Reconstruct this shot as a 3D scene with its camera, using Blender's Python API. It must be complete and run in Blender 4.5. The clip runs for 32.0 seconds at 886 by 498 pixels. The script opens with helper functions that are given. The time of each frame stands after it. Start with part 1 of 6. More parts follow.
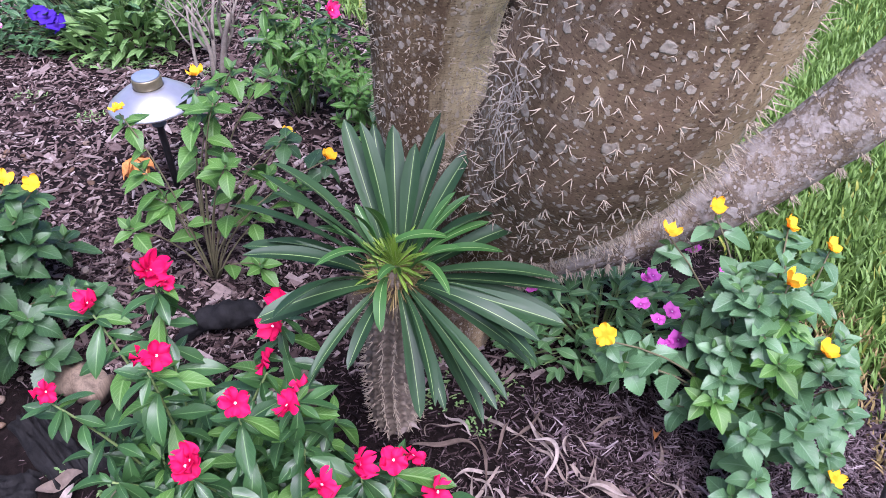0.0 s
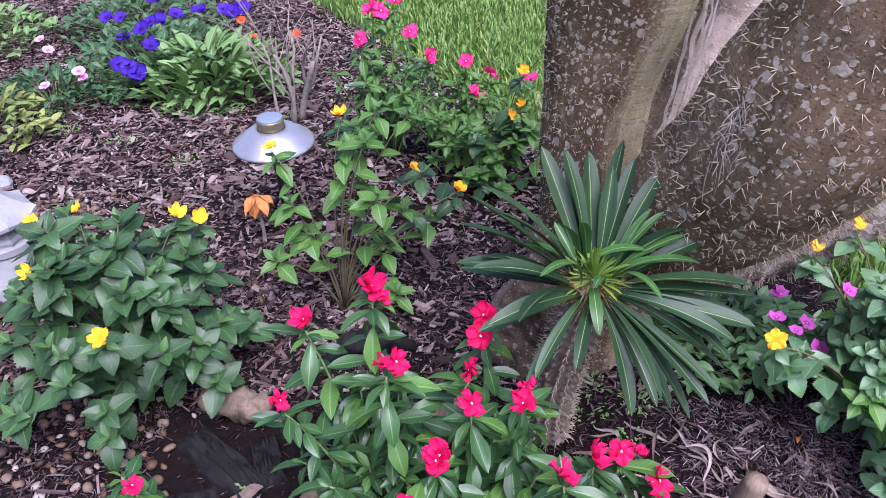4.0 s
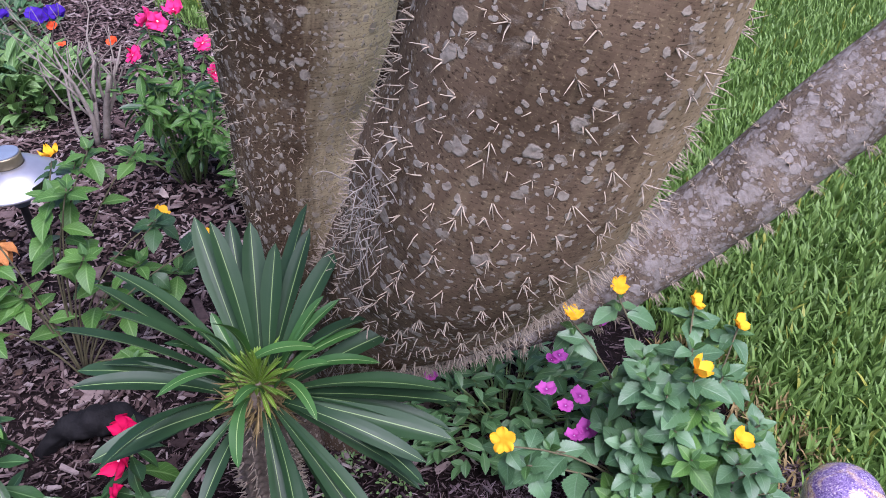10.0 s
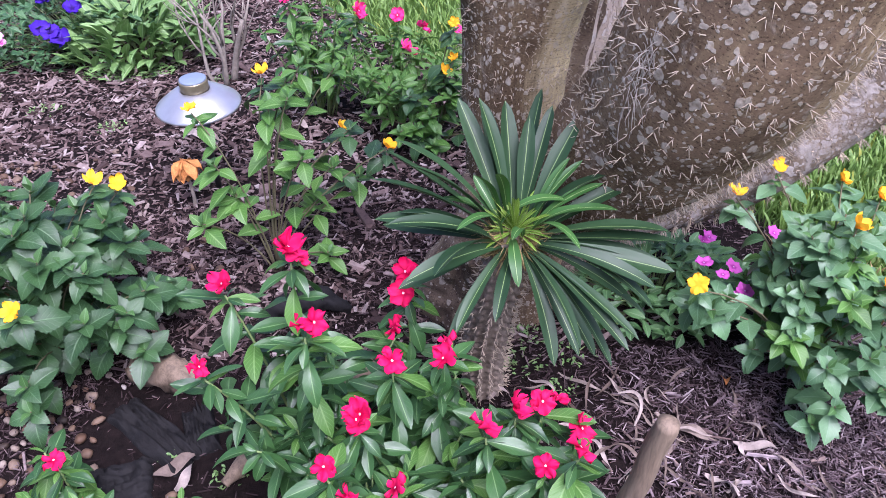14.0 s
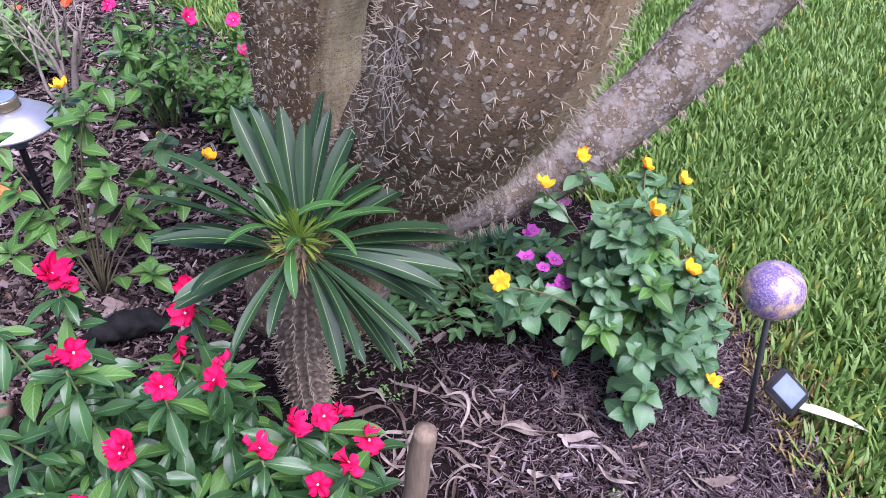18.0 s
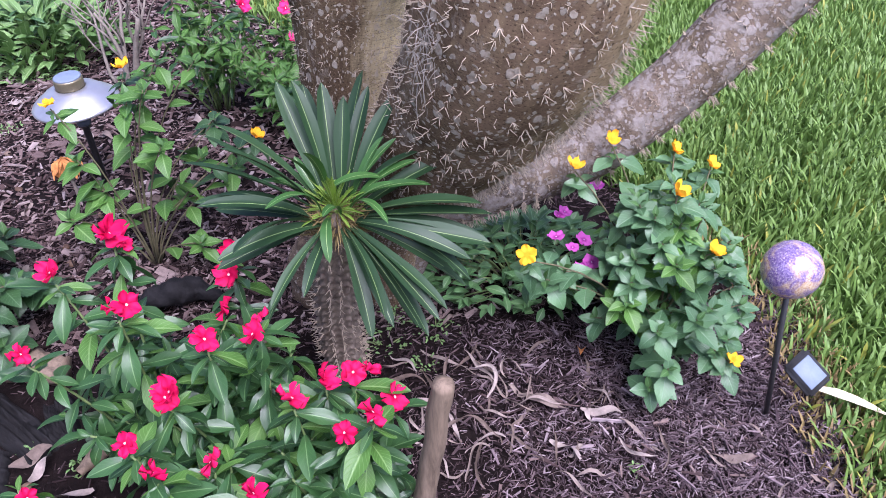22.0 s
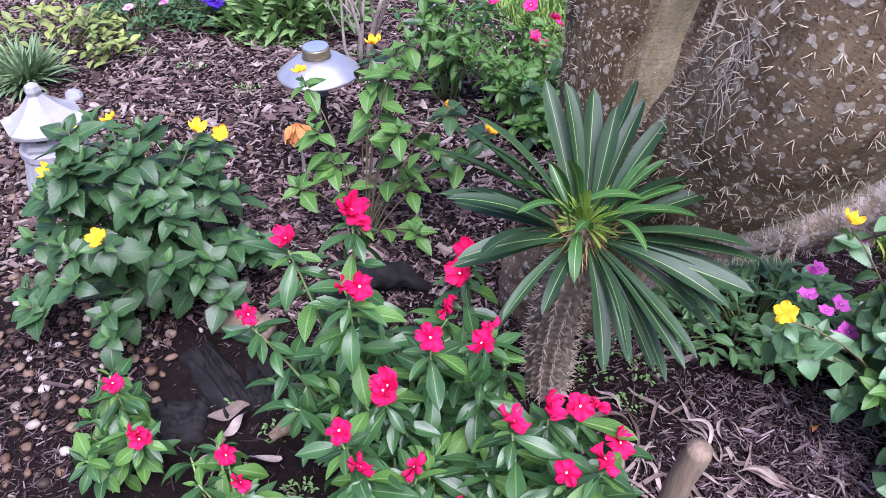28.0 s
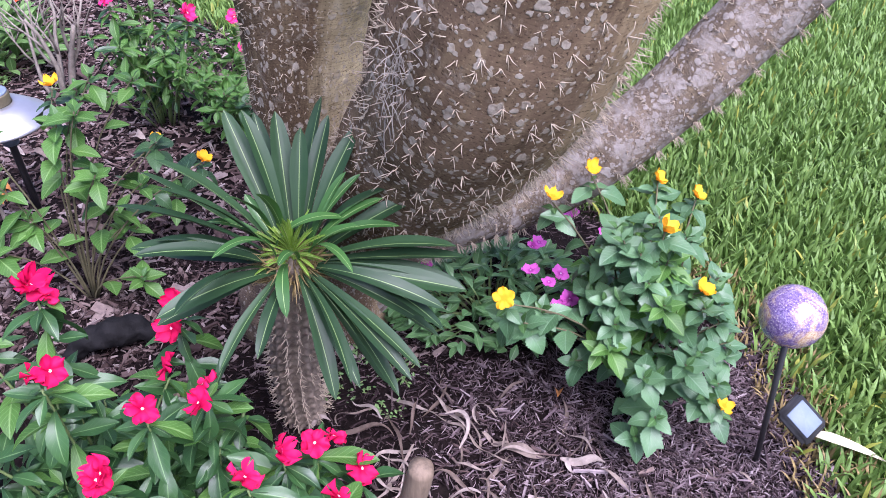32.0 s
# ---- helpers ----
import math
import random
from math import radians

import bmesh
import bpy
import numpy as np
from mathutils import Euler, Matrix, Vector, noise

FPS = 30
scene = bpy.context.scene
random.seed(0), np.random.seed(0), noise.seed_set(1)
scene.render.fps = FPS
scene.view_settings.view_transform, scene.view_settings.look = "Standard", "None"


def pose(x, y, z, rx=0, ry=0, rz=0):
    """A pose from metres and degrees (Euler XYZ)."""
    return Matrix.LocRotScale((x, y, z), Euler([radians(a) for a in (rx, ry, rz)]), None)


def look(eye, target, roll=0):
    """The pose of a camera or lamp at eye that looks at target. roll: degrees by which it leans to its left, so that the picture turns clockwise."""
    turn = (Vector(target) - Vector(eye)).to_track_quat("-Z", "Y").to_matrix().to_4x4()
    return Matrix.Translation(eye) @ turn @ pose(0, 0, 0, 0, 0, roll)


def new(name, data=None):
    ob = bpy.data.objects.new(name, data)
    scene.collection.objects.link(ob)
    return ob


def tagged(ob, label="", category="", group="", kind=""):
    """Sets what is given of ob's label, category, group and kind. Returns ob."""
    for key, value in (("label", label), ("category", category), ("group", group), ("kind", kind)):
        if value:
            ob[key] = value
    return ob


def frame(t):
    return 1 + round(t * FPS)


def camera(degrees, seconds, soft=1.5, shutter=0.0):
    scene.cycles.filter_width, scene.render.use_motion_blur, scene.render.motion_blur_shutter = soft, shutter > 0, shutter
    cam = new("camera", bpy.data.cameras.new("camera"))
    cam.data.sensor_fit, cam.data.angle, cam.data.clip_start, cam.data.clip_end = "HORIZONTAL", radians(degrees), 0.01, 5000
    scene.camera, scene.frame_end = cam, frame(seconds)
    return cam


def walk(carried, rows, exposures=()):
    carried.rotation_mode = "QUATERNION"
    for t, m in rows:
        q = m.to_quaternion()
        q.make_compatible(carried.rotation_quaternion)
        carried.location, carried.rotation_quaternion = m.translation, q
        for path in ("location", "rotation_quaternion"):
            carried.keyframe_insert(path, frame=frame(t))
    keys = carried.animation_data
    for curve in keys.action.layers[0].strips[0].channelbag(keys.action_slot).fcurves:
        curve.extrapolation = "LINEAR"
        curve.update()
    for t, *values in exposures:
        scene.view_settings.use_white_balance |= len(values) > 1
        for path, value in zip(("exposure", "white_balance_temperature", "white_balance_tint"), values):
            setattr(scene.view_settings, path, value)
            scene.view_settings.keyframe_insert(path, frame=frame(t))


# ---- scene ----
cam = camera(58.8, 32.0, soft=0.3)
PATH = [
    (0, (0.047, 0.044, 1.07), (-0.045, 1.582, -0.205), -1.9),
    (0.5, (0.019, -0.048, 1.062), (-0.066, 1.464, -0.244), -3.0),
    (1, (-0.02, -0.07, 1.073), (-0.118, 1.428, -0.248), -3.6),
    (1.5, (-0.127, -0.058, 1.084), (-0.219, 1.448, -0.229), -2.5),
    (2, (-0.221, -0.039, 1.084), (-0.315, 1.485, -0.208), -4.0),
    (2.5, (-0.283, -0.037, 1.09), (-0.354, 1.512, -0.174), -3.8),
    (3, (-0.289, -0.047, 1.098), (-0.337, 1.537, -0.121), -2.9),
    (3.5, (-0.268, -0.06, 1.101), (-0.314, 1.547, -0.089), -1.9),
    (4, (-0.243, -0.066, 1.103), (-0.29, 1.548, -0.077), -1.9),
    (4.5, (-0.232, -0.073, 1.104), (-0.276, 1.55, -0.065), -1.8),
    (6.5, (-0.214, -0.057, 1.094), (-0.257, 1.567, -0.072), -1.6),
    (7, (-0.203, -0.063, 1.096), (-0.245, 1.557, -0.076), -1.8),
    (7.5, (-0.177, -0.068, 1.096), (-0.218, 1.551, -0.077), -2.2),
    (8, (-0.122, -0.065, 1.091), (-0.158, 1.55, -0.088), -2.1),
    (8.5, (-0.032, -0.066, 1.077), (-0.068, 1.547, -0.106), -2.0),
    (9, (0.027, 0.003, 1.063), (-0.007, 1.599, -0.142), -3.3),
    (9.5, (0.082, 0.122, 1.065), (0.098, 1.714, -0.145), -1.6),
    (10, (0.115, 0.177, 1.063), (0.197, 1.769, -0.145), -0.7),
    (10.5, (0.128, 0.174, 1.064), (0.163, 1.77, -0.142), -0.4),
    (11, (0.136, 0.172, 1.073), (-0.011, 1.763, -0.131), -1.7),
    (11.5, (0.104, 0.176, 1.057), (-0.005, 1.769, -0.148), -1.3),
    (12, (0.075, 0.137, 1.063), (0.069, 1.723, -0.155), -0.3),
    (12.5, (0.048, 0.023, 1.061), (0.077, 1.606, -0.16), -1.4),
    (13, (-0.025, -0.057, 1.061), (0.005, 1.49, -0.207), -2.5),
    (13.5, (-0.122, -0.058, 1.085), (-0.1, 1.49, -0.182), -2.2),
    (15.5, (-0.234, -0.053, 1.086), (0.0, 1.506, -0.145), -1.7),
    (16, (-0.196, -0.051, 1.084), (0.059, 1.508, -0.142), -2.4),
    (16.5, (-0.154, -0.039, 1.078), (0.12, 1.503, -0.167), -2.6),
    (17, (-0.097, -0.032, 1.073), (0.176, 1.489, -0.197), -2.6),
    (17.5, (-0.042, -0.036, 1.077), (0.223, 1.484, -0.195), -1.9),
    (18, (0.006, -0.045, 1.067), (0.239, 1.485, -0.199), -1.5),
    (18.5, (0.049, 0.016, 1.054), (0.265, 1.552, -0.208), -1.5),
    (19, (0.07, 0.097, 1.054), (0.292, 1.629, -0.212), -0.1),
    (19.5, (0.082, 0.114, 1.059), (0.301, 1.652, -0.201), 0.2),
    (20, (0.088, 0.109, 1.069), (0.222, 1.658, -0.189), 0.0),
    (20.5, (0.074, 0.099, 1.058), (0.164, 1.656, -0.194), -0.6),
    (21, (0.072, 0.045, 1.067), (0.176, 1.599, -0.187), -1.0),
    (21.5, (0.073, -0.05, 1.073), (0.203, 1.498, -0.187), -2.0),
    (22, (0.026, -0.113, 1.074), (0.134, 1.429, -0.195), -2.9),
    (22.5, (-0.052, -0.095, 1.08), (0.005, 1.447, -0.191), -3.2),
    (23, (-0.159, -0.057, 1.09), (-0.1, 1.488, -0.179), -3.7),
    (23.5, (-0.213, -0.026, 1.087), (-0.024, 1.509, -0.182), -3.4),
    (24, (-0.223, -0.011, 1.083), (0.046, 1.507, -0.191), -2.6),
    (24.5, (-0.207, -0.009, 1.077), (0.166, 1.484, -0.201), -2.8),
    (26.5, (-0.163, -0.018, 1.076), (0.298, 1.448, -0.203), -1.4),
    (27, (-0.108, -0.049, 1.069), (0.021, 1.497, -0.193), -2.3),
    (27.5, (-0.089, -0.051, 1.053), (-0.342, 1.492, -0.194), -3.4),
    (28, (-0.086, -0.042, 1.036), (-0.384, 1.494, -0.21), -1.9),
    (28.5, (-0.111, -0.022, 1.046), (-0.387, 1.495, -0.227), -4.1),
    (29, (-0.192, 0.013, 1.052), (-0.261, 1.509, -0.273), -6.1),
    (29.5, (-0.252, 0.02, 1.062), (-0.124, 1.561, -0.206), -4.7),
    (30, (-0.261, 0.007, 1.063), (-0.077, 1.57, -0.171), -3.4),
    (30.5, (-0.227, -0.011, 1.064), (-0.018, 1.541, -0.18), -2.8),
    (31, (-0.166, -0.017, 1.065), (0.057, 1.528, -0.186), -3.0),
    (31.5, (-0.078, -0.014, 1.053), (0.154, 1.526, -0.201), -2.1),
    (32, (0.017, 0.012, 1.051), (0.242, 1.54, -0.221), -0.6),
]
walk(cam, [(t, look(eye, target, roll)) for t, eye, target, roll in PATH], [(0.0, 1.82, 5600, 31), (1.0, 1.93, 5600, 31), (2.0, 1.93, 5600, 31), (3.0, 1.63, 5600, 31), (4.5, 1.65, 5600, 31), (7.0, 1.81, 5600, 31), (8.5, 1.87, 5600, 31), (9.2, 1.62, 5600, 31), (9.8, 1.37, 5600, 31), (10.3, 1.38, 5600, 31), (11.0, 1.63, 5600, 31), (12.2, 1.69, 5600, 31), (13.0, 1.83, 5600, 31), (17.0, 1.77, 5600, 31), (18.3, 1.66, 5600, 31), (20.0, 1.60, 5600, 31), (22.0, 1.72, 5600, 31), (23.0, 1.85, 5600, 31), (24.5, 1.77, 5600, 31), (27.0, 1.90, 5600, 31), (28.3, 1.83, 5600, 31), (29.0, 2.03, 5600, 31), (30.0, 1.79, 5600, 31), (31.0, 1.90, 5600, 31), (32.0, 1.83, 5600, 31)])

# ---- light ----
world = bpy.data.worlds.new("sky")
scene.world = world
world.use_nodes = True
wn = world.node_tree
sky = wn.nodes.new("ShaderNodeTexSky")
sky.sky_type = 'NISHITA'
sky.sun_disc = False
SUN_EL, SUN_AZ = radians(60), radians(152)          # height, and turn from +y towards +x
sky.sun_elevation, sky.sun_rotation = SUN_EL, SUN_AZ
sky.air_density, sky.dust_density, sky.ozone_density = 1.0, 3.0, 1.0
wn.links.new(sky.outputs[0], wn.nodes["Background"].inputs[0])
wn.nodes["Background"].inputs[1].default_value = 0.070
sun = new("sun", bpy.data.lights.new("sun", 'SUN'))
sun.data.energy, sun.data.angle, sun.data.color = 2.7, radians(48), (1.0, 0.97, 0.93)
sun_from = Vector((math.sin(SUN_AZ) * math.cos(SUN_EL), math.cos(SUN_AZ) * math.cos(SUN_EL), math.sin(SUN_EL)))
sun.matrix_world = look(sun_from * 20, (0, 0, 0))


# ---- materials ----
def mat(name, rough=0.6, spec=0.3):
    m = bpy.data.materials.new(name)
    m.use_nodes = True
    nt = m.node_tree
    b = nt.nodes["Principled BSDF"]
    b.inputs["Roughness"].default_value = rough
    b.inputs["Specular IOR Level"].default_value = spec
    return m, nt, b


def node(nt, kind, **kw):
    n = nt.nodes.new(kind)
    for k, v in kw.items():
        if k in n.inputs:
            n.inputs[k].default_value = v
    return n


def math_node(nt, op, a, b=None, clamp=False):
    n = nt.nodes.new("ShaderNodeMath")
    n.operation = op
    n.use_clamp = clamp
    for i, v in enumerate((a, b)):
        if v is None:
            continue
        if isinstance(v, (int, float)):
            n.inputs[i].default_value = v
        else:
            nt.links.new(v, n.inputs[i])
    return n.outputs[0]


def mix(nt, fac, a, b, blend='MIX'):
    n = nt.nodes.new("ShaderNodeMix")
    n.data_type = 'RGBA'
    n.blend_type = blend
    for i, v in ((0, fac), (6, a), (7, b)):
        if isinstance(v, (int, float)):
            n.inputs[i].default_value = v
        elif isinstance(v, tuple):
            n.inputs[i].default_value = (*v, 1) if len(v) == 3 else v
        else:
            nt.links.new(v, n.inputs[i])
    return n.outputs[2]


def ramp(nt, fac, *stops):
    n = nt.nodes.new("ShaderNodeValToRGB")
    e = n.color_ramp.elements
    while len(e) < len(stops):
        e.new(0.5)
    for el, (p, c) in zip(e, stops):
        el.position = p
        el.color = (*c, 1) if isinstance(c, tuple) else (c, c, c, 1)
    nt.links.new(fac, n.inputs[0])
    return n.outputs[0]


def coords(nt, which="Object", scale=None):
    tc = nt.nodes.new("ShaderNodeTexCoord")
    out = tc.outputs[which]
    if scale:
        mp = nt.nodes.new("ShaderNodeMapping")
        mp.inputs["Scale"].default_value = scale
        nt.links.new(out, mp.inputs[0])
        out = mp.outputs[0]
    return out


def noise_tex(nt, vec, scale, detail=4, rough=0.55, dist=0.0):
    n = node(nt, "ShaderNodeTexNoise", Scale=scale, Detail=detail, Roughness=rough, Distortion=dist)
    if vec is not None:
        nt.links.new(vec, n.inputs["Vector"])
    return n.outputs[0]


def bump(nt, b, height, strength=0.4, dist=0.01):
    n = node(nt, "ShaderNodeBump", Strength=strength, Distance=dist)
    nt.links.new(height, n.inputs["Height"])
    nt.links.new(n.outputs[0], b.inputs["Normal"])


def obj_random(nt):
    return nt.nodes.new("ShaderNodeObjectInfo").outputs["Random"]


def island_random(nt):
    return nt.nodes.new("ShaderNodeNewGeometry").outputs["Random Per Island"]


def leaf_material(name, dark, light, rib, rough=0.42, veins=7.0, vein_amount=0.35, joined=False, yellow=0.0, translucent=0.25, rib_width=0.07, spec=0.4, relief=0.3):
    """Leaf: u runs from base to tip, v from edge to edge."""
    m, nt, b = mat(name, rough, spec)
    uv = nt.nodes.new("ShaderNodeSeparateXYZ")
    nt.links.new(coords(nt, "UV"), uv.inputs[0])
    u, v = uv.outputs[0], uv.outputs[1]
    side = math_node(nt, 'ABSOLUTE', math_node(nt, 'SUBTRACT', v, 0.5))
    ribm = math_node(nt, 'SUBTRACT', 1.0, math_node(nt, 'DIVIDE', side, rib_width, True), True)
    # side veins sweep forwards from the midrib
    ph = math_node(nt, 'SUBTRACT', math_node(nt, 'MULTIPLY', u, veins), math_node(nt, 'MULTIPLY', side, veins * 0.55))
    fr = math_node(nt, 'ABSOLUTE', math_node(nt, 'SUBTRACT', math_node(nt, 'FRACT', ph), 0.5))
    vm = math_node(nt, 'SUBTRACT', 1.0, math_node(nt, 'DIVIDE', fr, 0.11, True), True)
    rnd = island_random(nt) if joined else obj_random(nt)
    geo = nt.nodes.new("ShaderNodeNewGeometry")
    blotch = noise_tex(nt, geo.outputs["Position"], 60, 3)
    t = math_node(nt, 'ADD', math_node(nt, 'MULTIPLY', rnd, 0.6), math_node(nt, 'MULTIPLY', blotch, 0.4))
    col = mix(nt, t, dark, light)
    col = mix(nt, math_node(nt, 'MULTIPLY', vm, vein_amount), col, rib)
    col = mix(nt, math_node(nt, 'MULTIPLY', ribm, 0.85), col, rib)
    if yellow:
        old = ramp(nt, rnd, (1 - yellow - 0.01, 0.0), (1 - yellow, 0.75))
        col = mix(nt, old, col, (0.34, 0.33, 0.05))
    nt.links.new(col, b.inputs["Base Color"])
    rg = math_node(nt, 'ADD', math_node(nt, 'MULTIPLY', blotch, 0.3), rough - 0.15)
    nt.links.new(rg, b.inputs["Roughness"])
    h = math_node(nt, 'SUBTRACT', math_node(nt, 'MULTIPLY', blotch, 0.25), math_node(nt, 'ADD', math_node(nt, 'MULTIPLY', vm, 0.5), ribm))
    bump(nt, b, h, relief, 0.002)
    if translucent:
        tr = nt.nodes.new("ShaderNodeBsdfTranslucent")
        nt.links.new(mix(nt, 0.22, col, (0.20, 0.32, 0.04)), tr.inputs[0])
        ms = nt.nodes.new("ShaderNodeMixShader")
        ms.inputs[0].default_value = translucent
        nt.links.new(b.outputs[0], ms.inputs[1])
        nt.links.new(tr.outputs[0], ms.inputs[2])
        nt.links.new(ms.outputs[0], nt.nodes["Material Output"].inputs[0])
    return m


def petal_material(name, outer, inner, eye, eye_at=0.12, joined=False, throat=0.3):
    """Petals: u runs from the flower's heart to the rim."""
    m, nt, b = mat(name, 0.6, 0.12)
    uv = nt.nodes.new("ShaderNodeSeparateXYZ")
    nt.links.new(coords(nt, "UV"), uv.inputs[0])
    u = uv.outputs[0]
    rnd = island_random(nt) if joined else obj_random(nt)
    geo = nt.nodes.new("ShaderNodeNewGeometry")
    wave = noise_tex(nt, geo.outputs["Position"], 140, 3)
    outer2 = mix(nt, math_node(nt, 'ADD', math_node(nt, 'MULTIPLY', rnd, 0.5), math_node(nt, 'MULTIPLY', wave, 0.4)), outer, tuple(min(1, c * 1.35 + 0.02) for c in outer))
    col = mix(nt, ramp(nt, u, (throat * 0.6, 1.0), (throat * 1.5, 0.0)), outer2, inner)
    if eye:
        col = mix(nt, ramp(nt, u, (eye_at, 1.0), (eye_at + 0.03, 0.0)), col, eye)
    nt.links.new(col, b.inputs["Base Color"])
    bump(nt, b, wave, 0.25, 0.002)
    tr = nt.nodes.new("ShaderNodeBsdfTranslucent")
    nt.links.new(col, tr.inputs[0])
    ms = nt.nodes.new("ShaderNodeMixShader")
    ms.inputs[0].default_value = 0.3
    nt.links.new(b.outputs[0], ms.inputs[1])
    nt.links.new(tr.outputs[0], ms.inputs[2])
    nt.links.new(ms.outputs[0], nt.nodes["Material Output"].inputs[0])
    return m


def plain_material(name, a, b2, scale=40, rough=0.6, metal=0.0, spec=0.4, bumps=0.3, stretch=(1, 1, 1), depth=0.003):
    m, nt, b = mat(name, rough, spec)
    n = noise_tex(nt, coords(nt, "Object", stretch), scale, 5, 0.6)
    n2 = noise_tex(nt, coords(nt, "Object", stretch), scale * 6, 3, 0.6)
    f = math_node(nt, 'ADD', math_node(nt, 'MULTIPLY', n, 0.7), math_node(nt, 'MULTIPLY', n2, 0.3))
    nt.links.new(ramp(nt, f, (0.3, a), (0.7, b2)), b.inputs["Base Color"])
    nt.links.new(math_node(nt, 'ADD', math_node(nt, 'MULTIPLY', f, 0.3), rough - 0.15), b.inputs["Roughness"])
    b.inputs["Metallic"].default_value = metal
    bump(nt, b, f, bumps, depth)
    return m


def piece_material(name, stops, rough=0.85, joined=True, scale=90, bumps=0.5, spec=0.1):
    """Loose pieces, each of its own tone."""
    m, nt, b = mat(name, rough, spec)
    rnd = island_random(nt) if joined else obj_random(nt)
    col = ramp(nt, rnd, *stops)
    geo = nt.nodes.new("ShaderNodeNewGeometry")
    n = noise_tex(nt, geo.outputs["Position"], scale, 5, 0.65)
    nt.links.new(mix(nt, 0.75, col, ramp(nt, n, (0.25, 0.45), (0.75, 1.25)), 'MULTIPLY'), b.inputs["Base Color"])
    bump(nt, b, n, bumps, 0.002)
    return m


def bark_material(name, dark, mid, lichen_amount=0.5, tan=(0.30, 0.235, 0.135), flank=None, scales=(38, 78), crusts=(0.55, 0.65), tone=((0.27, 0.235, 0.185), (0.47, 0.43, 0.37))):
    """Smooth olive-brown bark with fine rings across it, grey lichen discs and paler flanks, part skin, part painted
    light.
    """
    m, nt, b = mat(name, 0.95, 0.06)
    oc = coords(nt, "UV")                                   # u metres round, v metres along
    mp = nt.nodes.new("ShaderNodeMapping")
    mp.inputs["Scale"].default_value = (1, 1, 1)
    nt.links.new(oc, mp.inputs[0])
    uv = mp.outputs[0]
    big = noise_tex(nt, uv, 9, 4, 0.6)
    ringv = nt.nodes.new("ShaderNodeMapping")
    ringv.inputs["Scale"].default_value = (22, 330, 1)
    nt.links.new(oc, ringv.inputs[0])
    rings = noise_tex(nt, ringv.outputs[0], 1.0, 3, 0.6, 0.2)
    streakv = nt.nodes.new("ShaderNodeMapping")
    streakv.inputs["Scale"].default_value = (60, 9, 1)
    nt.links.new(oc, streakv.inputs[0])
    streak = noise_tex(nt, streakv.outputs[0], 1.0, 4, 0.6)
    col = mix(nt, ramp(nt, big, (0.3, 0.0), (0.7, 1.0)), dark, mid)
    col = mix(nt, math_node(nt, 'MULTIPLY', ramp(nt, rings, (0.36, 1.0), (0.60, 0.0)), 0.13), col, tuple(c * 0.35 for c in dark))
    col = mix(nt, math_node(nt, 'MULTIPLY', ramp(nt, streak, (0.5, 0.0), (0.8, 1.0)), 0.35), col, tan)
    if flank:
        # smooth olive-cream skin on one side of the stem; the tint also carries light
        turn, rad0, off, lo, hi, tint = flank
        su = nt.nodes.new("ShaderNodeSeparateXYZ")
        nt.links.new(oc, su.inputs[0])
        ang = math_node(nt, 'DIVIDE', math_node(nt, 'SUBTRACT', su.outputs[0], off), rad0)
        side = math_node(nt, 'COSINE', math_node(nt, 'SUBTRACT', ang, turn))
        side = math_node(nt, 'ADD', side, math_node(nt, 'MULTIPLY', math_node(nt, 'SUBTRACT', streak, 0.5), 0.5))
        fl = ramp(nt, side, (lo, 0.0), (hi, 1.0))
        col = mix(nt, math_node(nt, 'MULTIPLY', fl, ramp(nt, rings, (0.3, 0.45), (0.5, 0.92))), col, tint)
    # lichen: round grey discs of two sizes, with gaps
    total = None
    for sc, cut, seed in ((scales[0], 0.24, 0.0), (scales[1], 0.27, 3.7), (scales[1] * 1.5, 0.24, 9.1)):
        warp = nt.nodes.new("ShaderNodeMapping")
        warp.inputs["Location"].default_value = (seed, seed * 0.37, 0)
        nt.links.new(oc, warp.inputs[0])
        wob = nt.nodes.new("ShaderNodeTexNoise")
        wob.inputs["Scale"].default_value = 110
        wob.inputs["Detail"].default_value = 4
        nt.links.new(warp.outputs[0], wob.inputs["Vector"])
        ad = nt.nodes.new("ShaderNodeMix")
        ad.data_type = 'VECTOR'
        ad.inputs[0].default_value = 0.010
        nt.links.new(warp.outputs[0], ad.inputs[4])
        nt.links.new(wob.outputs["Color"], ad.inputs[5])
        vo = node(nt, "ShaderNodeTexVoronoi", Scale=sc)
        vo.voronoi_dimensions = '2D'
        nt.links.new(ad.outputs[1], vo.inputs["Vector"])
        sep = nt.nodes.new("ShaderNodeSeparateXYZ")
        nt.links.new(vo.outputs["Color"], sep.inputs[0])
        keep = ramp(nt, sep.outputs[0], (1 - lichen_amount, 0.0), (1 - lichen_amount + 0.02, 1.0))
        size = math_node(nt, 'ADD', math_node(nt, 'MULTIPLY', sep.outputs[1], 0.20), cut - 0.14)
        disc = math_node(nt, 'MULTIPLY', math_node(nt, 'SUBTRACT', size, vo.outputs["Distance"]), 18.0, True)
        d = math_node(nt, 'MULTIPLY', disc, keep)
        total = d if total is None else math_node(nt, 'MAXIMUM', total, d)
    crust = ramp(nt, noise_tex(nt, uv, 26, 9, 0.72, 0.4), (crusts[0], 0.0), (crusts[1], 0.8 * min(1.0, lichen_amount * 1.4)))
    total = math_node(nt, 'MAXIMUM', total, crust)
    patch = math_node(nt, 'MULTIPLY', total, ramp(nt, noise_tex(nt, uv, 130, 3), (0.25, 0.35), (0.6, 0.95)))
    fleckv = nt.nodes.new("ShaderNodeMapping")
